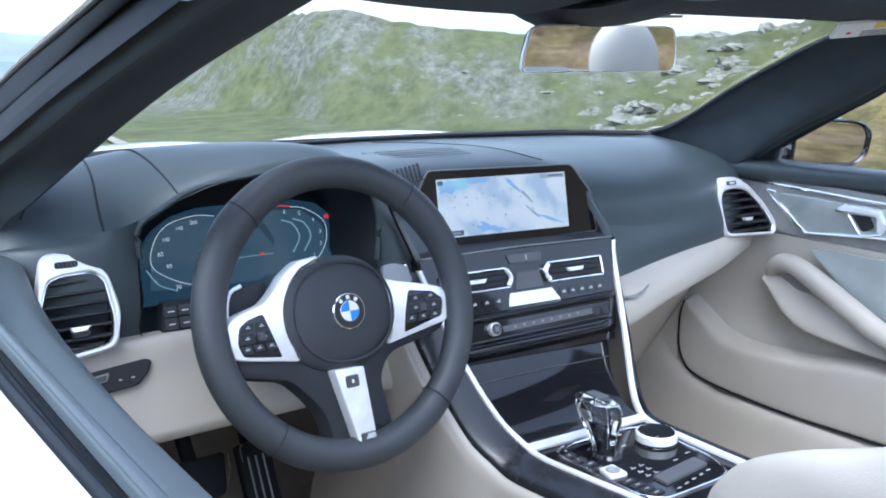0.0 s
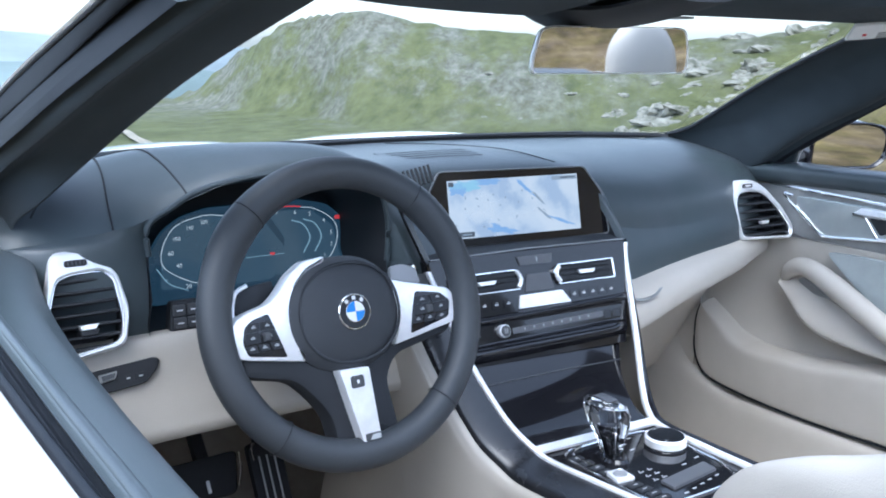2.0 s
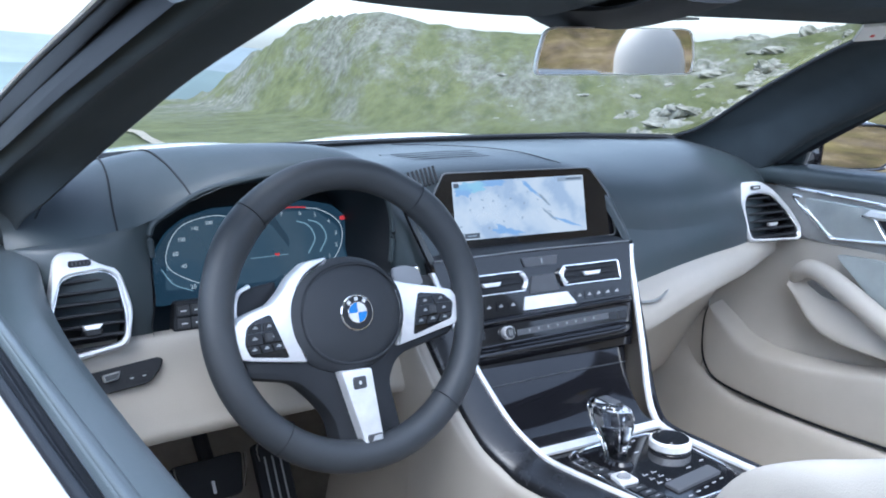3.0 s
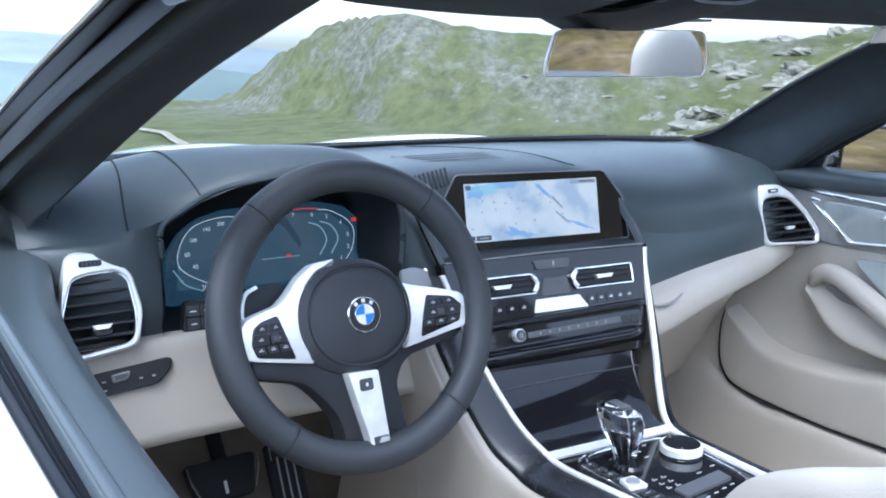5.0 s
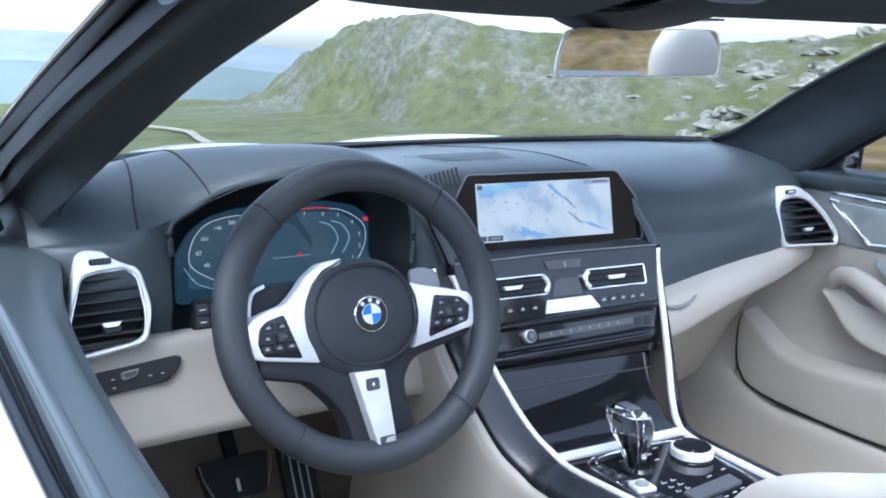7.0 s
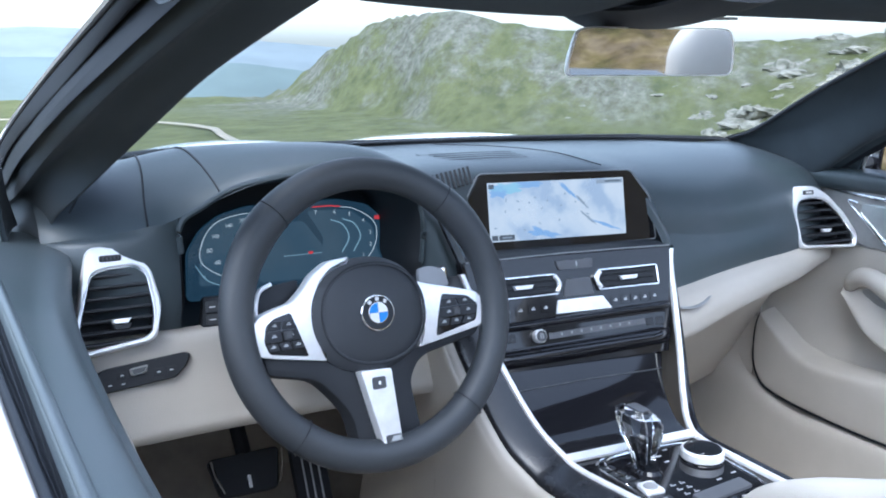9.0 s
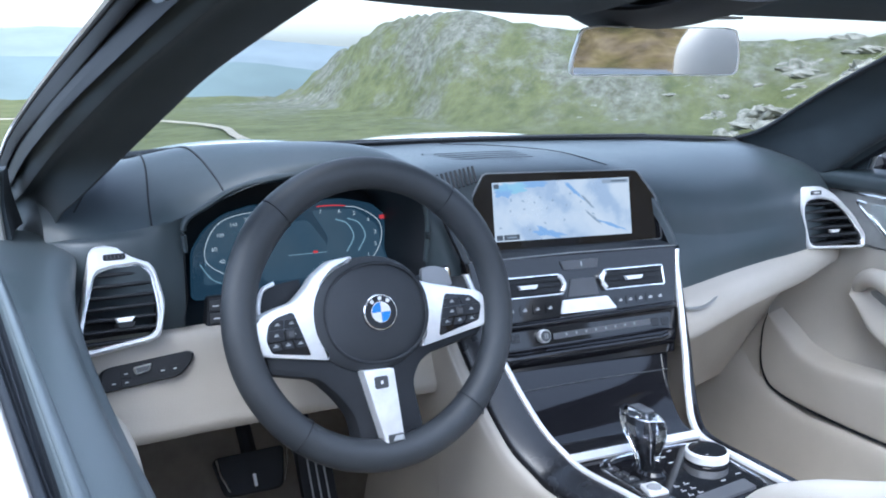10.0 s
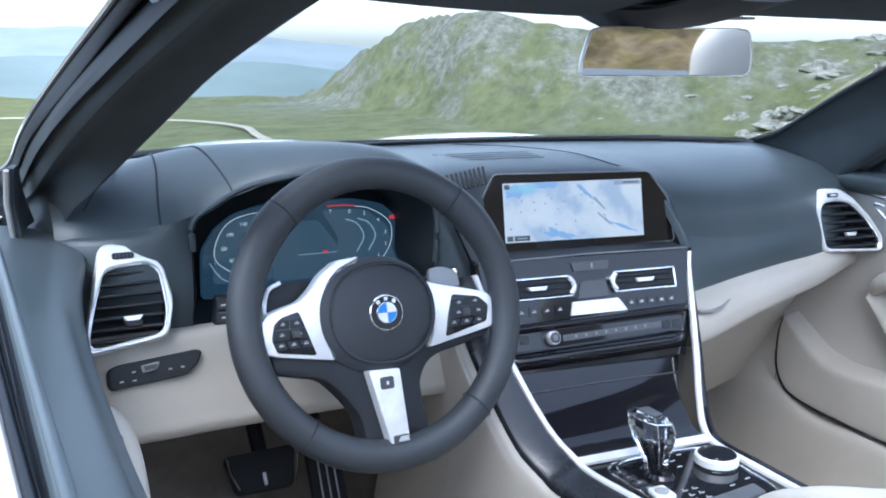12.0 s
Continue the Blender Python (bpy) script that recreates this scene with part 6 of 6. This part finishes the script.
        edge = [D @ Vector((x, y, 0.004)) for x, y in ((-0.095, 0.0312), (-0.1165, 0.0308), (-0.0727, -0.0059), (-0.0328, -0.0376), (-0.014, -0.0402), (0.0628, -0.0328), (0.1378, -0.0263), (0.34, -0.022))]
        part("inlay_edge", tube(spline(edge, 60), 0.0026, 6), CHROME, il, "chrome lower edge")
        h = part("door_handle", plate([(0.0366, 0.0141), (0.0551, 0.0288), (0.0867, 0.029), (0.1253, 0.0252), (0.139, 0.0003), (0.132, -0.017), (0.1235, -0.016), (0.1207, 0.013), (0.0655, 0.0119)], 0.003, 0.014, D, 0.003, 0.003), SATIN, th, "silver door opener")
        part("handle_recess", plate([(0.0677, 0.0110), (0.1000, 0.0190), (0.1148, -0.0096), (0.0914, -0.0210)], 0.003, 0.0062, D, 0.001, 0.006), BLACK, h)
        part("recess_edge", tube(spline([D @ Vector((x, y, 0.006)) for x, y in ((0.060, 0.012), (0.068, 0.002), (0.084, -0.020), (0.096, -0.026), (0.130, -0.019))], 20), 0.0020, 6), CHROME, h)
        # ivory panel with relief
        zs = [0.735, 0.70, 0.66, 0.60, 0.54, 0.48, 0.43, 0.385]
        rel = {0.735: 0.0, 0.70: 0.004, 0.66: 0.010, 0.60: 0.020, 0.54: 0.022, 0.48: 0.010, 0.43: 0.004, 0.385: 0.008}
        rows = []
        for y in (0.40, 0.37, 0.31, 0.2, 0.08, -0.05, -0.2, -0.4, -1.0):
            front = max(0, (y - 0.25) / 0.15) * 0.02
            low = 0.385 + (0.16 * max(0, (y - 0.33) / 0.07) ** 1.5 if y > 0.33 else 0)
            rows.append([X(0.742 - front + rel[z] * (1 if y < 0.3 else 0.4), y, max(z, low + (z - 0.385) * 0.25)) for z in zs])
        part("door_panel", surface(rows, 40, 34), CREAM, th, "ivory leather door panel")
        # lower pocket: its rim rises to the front corner, its front edge follows the door gap
        gap = [(0.387, 0.556), (0.396, 0.530), (0.399, 0.501), (0.397, 0.452), (0.383, 0.418), (0.353, 0.396), (0.27, 0.384), (0.11, 0.378), (-0.09, 0.384), (-0.5, 0.395)]
        rim = [(0.383, 0.557), (0.365, 0.543), (0.346, 0.529), (0.325, 0.512), (0.306, 0.498), (0.275, 0.486), (0.235, 0.481), (0.10, 0.489), (-0.06, 0.512), (-0.5, 0.53)]
        rows = []
        for (gy, gz), (ry, rz) in zip(gap, rim):
            my, mz = (gy + ry) / 2, (gz + rz) / 2
            rows.append([X(0.748, ry - 0.012, rz + 0.016), X(0.722, ry - 0.004, rz + 0.008), X(0.705, ry, rz), X(0.702, ry * 0.8 + gy * 0.2, rz * 0.8 + gz * 0.2), X(0.703, my, mz), X(0.705, gy * 0.9 + ry * 0.1, gz * 0.9 + rz * 0.1), X(0.712, gy, gz), X(0.745, gy + 0.004, gz - 0.004)])
        part("door_pocket", surface(rows, 60, 26), CREAM, th, "ivory door pocket")
        part("door_gap", tube(spline([X(0.711, y + 0.003, z - 0.002) for y, z in gap], 60), 0.0028, 6), RUBBER, th, "dark door gap seal")
        pull = spline([X(0.738, 0.200, 0.648), X(0.716, 0.180, 0.672), X(0.705, 0.148, 0.688), X(0.699, 0.11, 0.683), X(0.695, 0.05, 0.656), X(0.690, -0.02, 0.622), X(0.687, -0.08, 0.596), X(0.685, -0.2, 0.568), X(0.69, -0.45, 0.555)], 50)
        part("door_pull", tube(pull, 0.0175, 16, flat=1.15, up=(0, 0, 1), taper=lambda f: 0.7 + 0.4 * min(1, f * 2)), CREAM, th, "ivory leather door pull")
        # armrest face under the pull bar, from the grip slot down to its lower lip
        top = [(0.203, 0.648), (0.155, 0.652), (0.126, 0.637), (0.075, 0.621), (0.026, 0.606), (-0.051, 0.588), (-0.30, 0.565)]
        lip = [(0.198, 0.644), (0.170, 0.612), (0.141, 0.583), (0.10, 0.560), (0.039, 0.551), (-0.061, 0.545), (-0.30, 0.535)]
        rows = []
        for k, ((ty, tz), (ly, lz)) in enumerate(zip(top, lip)):
            f = min(1, k / 2)
            rows.append([X(0.728, ty + 0.006, tz + 0.004), X(0.718, ty, tz), X(0.712 - 0.006 * f, (ty + ly) / 2, (tz + lz) / 2), X(0.708 - 0.007 * f, ly + (ty - ly) * 0.15, lz + (tz - lz) * 0.15), X(0.712 - 0.005 * f, ly, lz), X(0.735, ly + 0.004, lz - 0.005), X(0.756, ly + 0.006, lz + 0.004)])
        part("armrest", surface(rows, 40, 24), CREAM, th, "ivory leather armrest")
        part("grip_slot", plate([(-0.0622, 0.0025), (-0.0496, 0.0087), (-0.0303, 0.0034), (0.0166, -0.0235), (-0.0357, -0.0214)], -0.006, 0.002, place((0.718, 0.10, 0.655), (0, -1, 0), (-0.1, 0, 1)), 0.002, 0.008), TRIM_GREY, th, "grey grip slot")
        part("upper_inlay", slab([(-0.02, 0.03), (0.06, 0.034), (0.35, 0.03), (0.35, -0.11), (0.10, -0.075), (0.04, -0.02)], -0.002, 0.005, place((0.738, 0.10, 0.690), (0, -1, 0), (-0.02, 0, 1)), 0.003, 0.02), INLAY, th, "smooth grey door inlay")
    else:
        rows = [[X(0.772, y, 0.85), X(0.755, y, 0.78), X(0.73, y, 0.70), X(0.735, y, 0.55), X(0.73, y, 0.40)] for y in (0.40, 0.2, 0.0, -0.3, -1.0)]
        part("door_panel", surface(rows, 20, 20), CREAM, th, "ivory leather door panel")
    # mirror sail triangle at the front of the window opening
    part("mirror_sail", surface([[X(0.735, 0.37, 0.868), X(0.748, 0.33, 0.915), X(0.755, 0.285, 0.955)], [X(0.748, 0.31, 0.872), X(0.758, 0.275, 0.915), X(0.760, 0.245, 0.958)], [X(0.760, 0.225, 0.875), X(0.766, 0.215, 0.92), X(0.765, 0.195, 0.962)]], 10, 10, 0.008), FABRIC, th, "black mirror sail panel")
    part("sail_edge", tube([X(0.762, 0.222, 0.876), X(0.766, 0.212, 0.92), X(0.765, 0.193, 0.960)], 0.0035, 6), TRIM_GREY, th)
    return th


door(-1)
door(1)


# ---- seats ----
def seat(xc, nm_label):
    th = thing("car_seat", nm_label, "car seat", "front seats")
    rows = []
    for y, z in ((-0.27, 0.32), (-0.25, 0.37), (-0.30, 0.41), (-0.40, 0.41), (-0.50, 0.40), (-0.62, 0.40)):
        rows.append([(xc - 0.24, y, z - 0.10), (xc - 0.235, y, z + 0.02), (xc - 0.20, y, z + 0.045), (xc - 0.14, y, z + 0.005), (xc, y, z), (xc + 0.14, y, z + 0.005), (xc + 0.20, y, z + 0.045), (xc + 0.235, y, z + 0.02), (xc + 0.24, y, z - 0.10)])
    part("cushion", surface(rows, 24, 40), SEAT_CREAM, th)
    rows = []
    for y, z, w, b in ((-0.57, 0.40, 0.19, 0.10), (-0.58, 0.55, 0.20, 0.17), (-0.60, 0.66, 0.20, 0.205), (-0.63, 0.72, 0.198, 0.205), (-0.66, 0.76, 0.19, 0.175), (-0.69, 0.80, 0.185, 0.115), (-0.73, 0.87, 0.17, 0.045), (-0.77, 0.94, 0.15, 0.01), (-0.785, 0.97, 0.09, 0.0)):
        rows.append([(xc - w + 0.02, y - 0.11, z), (xc - w - 0.01, y - 0.04, z), (xc - w, y + b * 0.75, z), (xc - w + 0.04, y + b, z), (xc - w * 0.55, y + 0.01, z), (xc, y, z), (xc + w * 0.55, y + 0.01, z), (xc + w - 0.04, y + b, z), (xc + w, y + b * 0.75, z), (xc + w + 0.01, y - 0.04, z), (xc + w - 0.02, y - 0.11, z)])
    part("backrest", surface(rows, 34, 50), SEAT_CREAM, th)
    for s in (-1, 1):
        part("piping", tube(spline([(xc + s * (w - 0.070), y + b * 0.80, z - 0.030) for y, z, w, b in ((-0.58, 0.55, 0.20, 0.17), (-0.60, 0.66, 0.20, 0.205), (-0.63, 0.72, 0.198, 0.205), (-0.66, 0.76, 0.19, 0.175), (-0.69, 0.80, 0.185, 0.115))], 24), 0.0014, 6), PURPLE, th)
    rows = []
    for z, w, d in ((0.95, 0.070, 0.03), (0.975, 0.078, 0.045), (1.01, 0.081, 0.052), (1.04, 0.0805, 0.052), (1.065, 0.075, 0.05), (1.085, 0.065, 0.046), (1.102, 0.052, 0.040), (1.114, 0.037, 0.032), (1.122, 0.020, 0.02), (1.125, 0.005, 0.005)):
        rows.append([(xc + w * math.copysign(abs(math.cos(a)) ** 0.8, math.cos(a)), -0.80 + d * math.sin(a) - (z - 0.92) * 0.12, z) for a in [2 * math.pi * j / 28 for j in range(28)]])
    b, vs = grid([[Vector(p) for p in r] for r in rows], True)
    b.faces.new(vs[0])
    b.faces.new(vs[-1])
    part("headrest", b, SEAT_CREAM, th)
    part("seat_base", slab([(xc - 0.20, -0.6), (xc + 0.20, -0.6), (xc + 0.20, -0.32), (xc - 0.20, -0.32)], 0.15, 0.34, None, 0.02, 0.03), BLACK, th)
    return th


seat(-0.385, "ivory leather driver's seat with violet piping")
seat(0.385, "ivory leather passenger seat with round headrest")


# ---- pedals ----
def pedals():
    M = place((-0.385, 0.505, 0.385), (1, 0, 0), (0, 0.55, 0.83))
    br = thing("brake_pedal", "wide black brake pedal with bright edges", "pedal")
    part("pad", slab([(-0.055, -0.034), (0.045, -0.036), (0.060, 0.036), (-0.068, 0.034)], -0.012, 0.004, M, 0.004, 0.012), BLACK, br)
    for s in (-1, 1):
        part("bright_edge", tube([M @ Vector((s * 0.062, 0.030, 0.004)), M @ Vector((s * 0.058, 0.0, 0.005)), M @ Vector((s * 0.048, -0.026, 0.004))], 0.0022, 6), CHROME, br)
    part("centre_mark", box(-0.006, 0.000, -0.026, -0.004, 0.004, 0.006, M, 0.001, r=0.002), SATIN, br)
    part("arm", tube([M @ Vector((0, 0.03, -0.01)), (-0.385, 0.62, 0.50), (-0.385, 0.70, 0.66)], 0.014, 8), BLACK, br)
    A = place((-0.285, 0.46, 0.34), (1, 0, 0), (0.10, 0.50, 0.85))
    ac = thing("accelerator_pedal", "long black accelerator pedal with bright ribs", "pedal")
    part("pad", slab([(-0.030, -0.10), (0.030, -0.10), (0.034, 0.10), (-0.028, 0.10)], -0.012, 0.003, A, 0.003, 0.008), BLACK, ac)
    for x in (-0.014, 0.0, 0.014):
        part("rib", tube([A @ Vector((x, -0.09, 0.004)), A @ Vector((x + 0.003, 0.075, 0.004))], 0.0018, 5), TRIM_GREY, ac)
    part("bright_top", tube([A @ p for p in spline([(-0.020, 0.07, 0.004), (-0.020, 0.095, 0.004), (0.004, 0.099, 0.004), (0.026, 0.095, 0.004), (0.026, 0.07, 0.004)], 16)], 0.0018, 6), CHROME, ac)
    part("arm", tube([A @ Vector((0, 0.08, -0.01)), (-0.27, 0.62, 0.50), (-0.27, 0.70, 0.64)], 0.012, 8), BLACK, ac)


pedals()
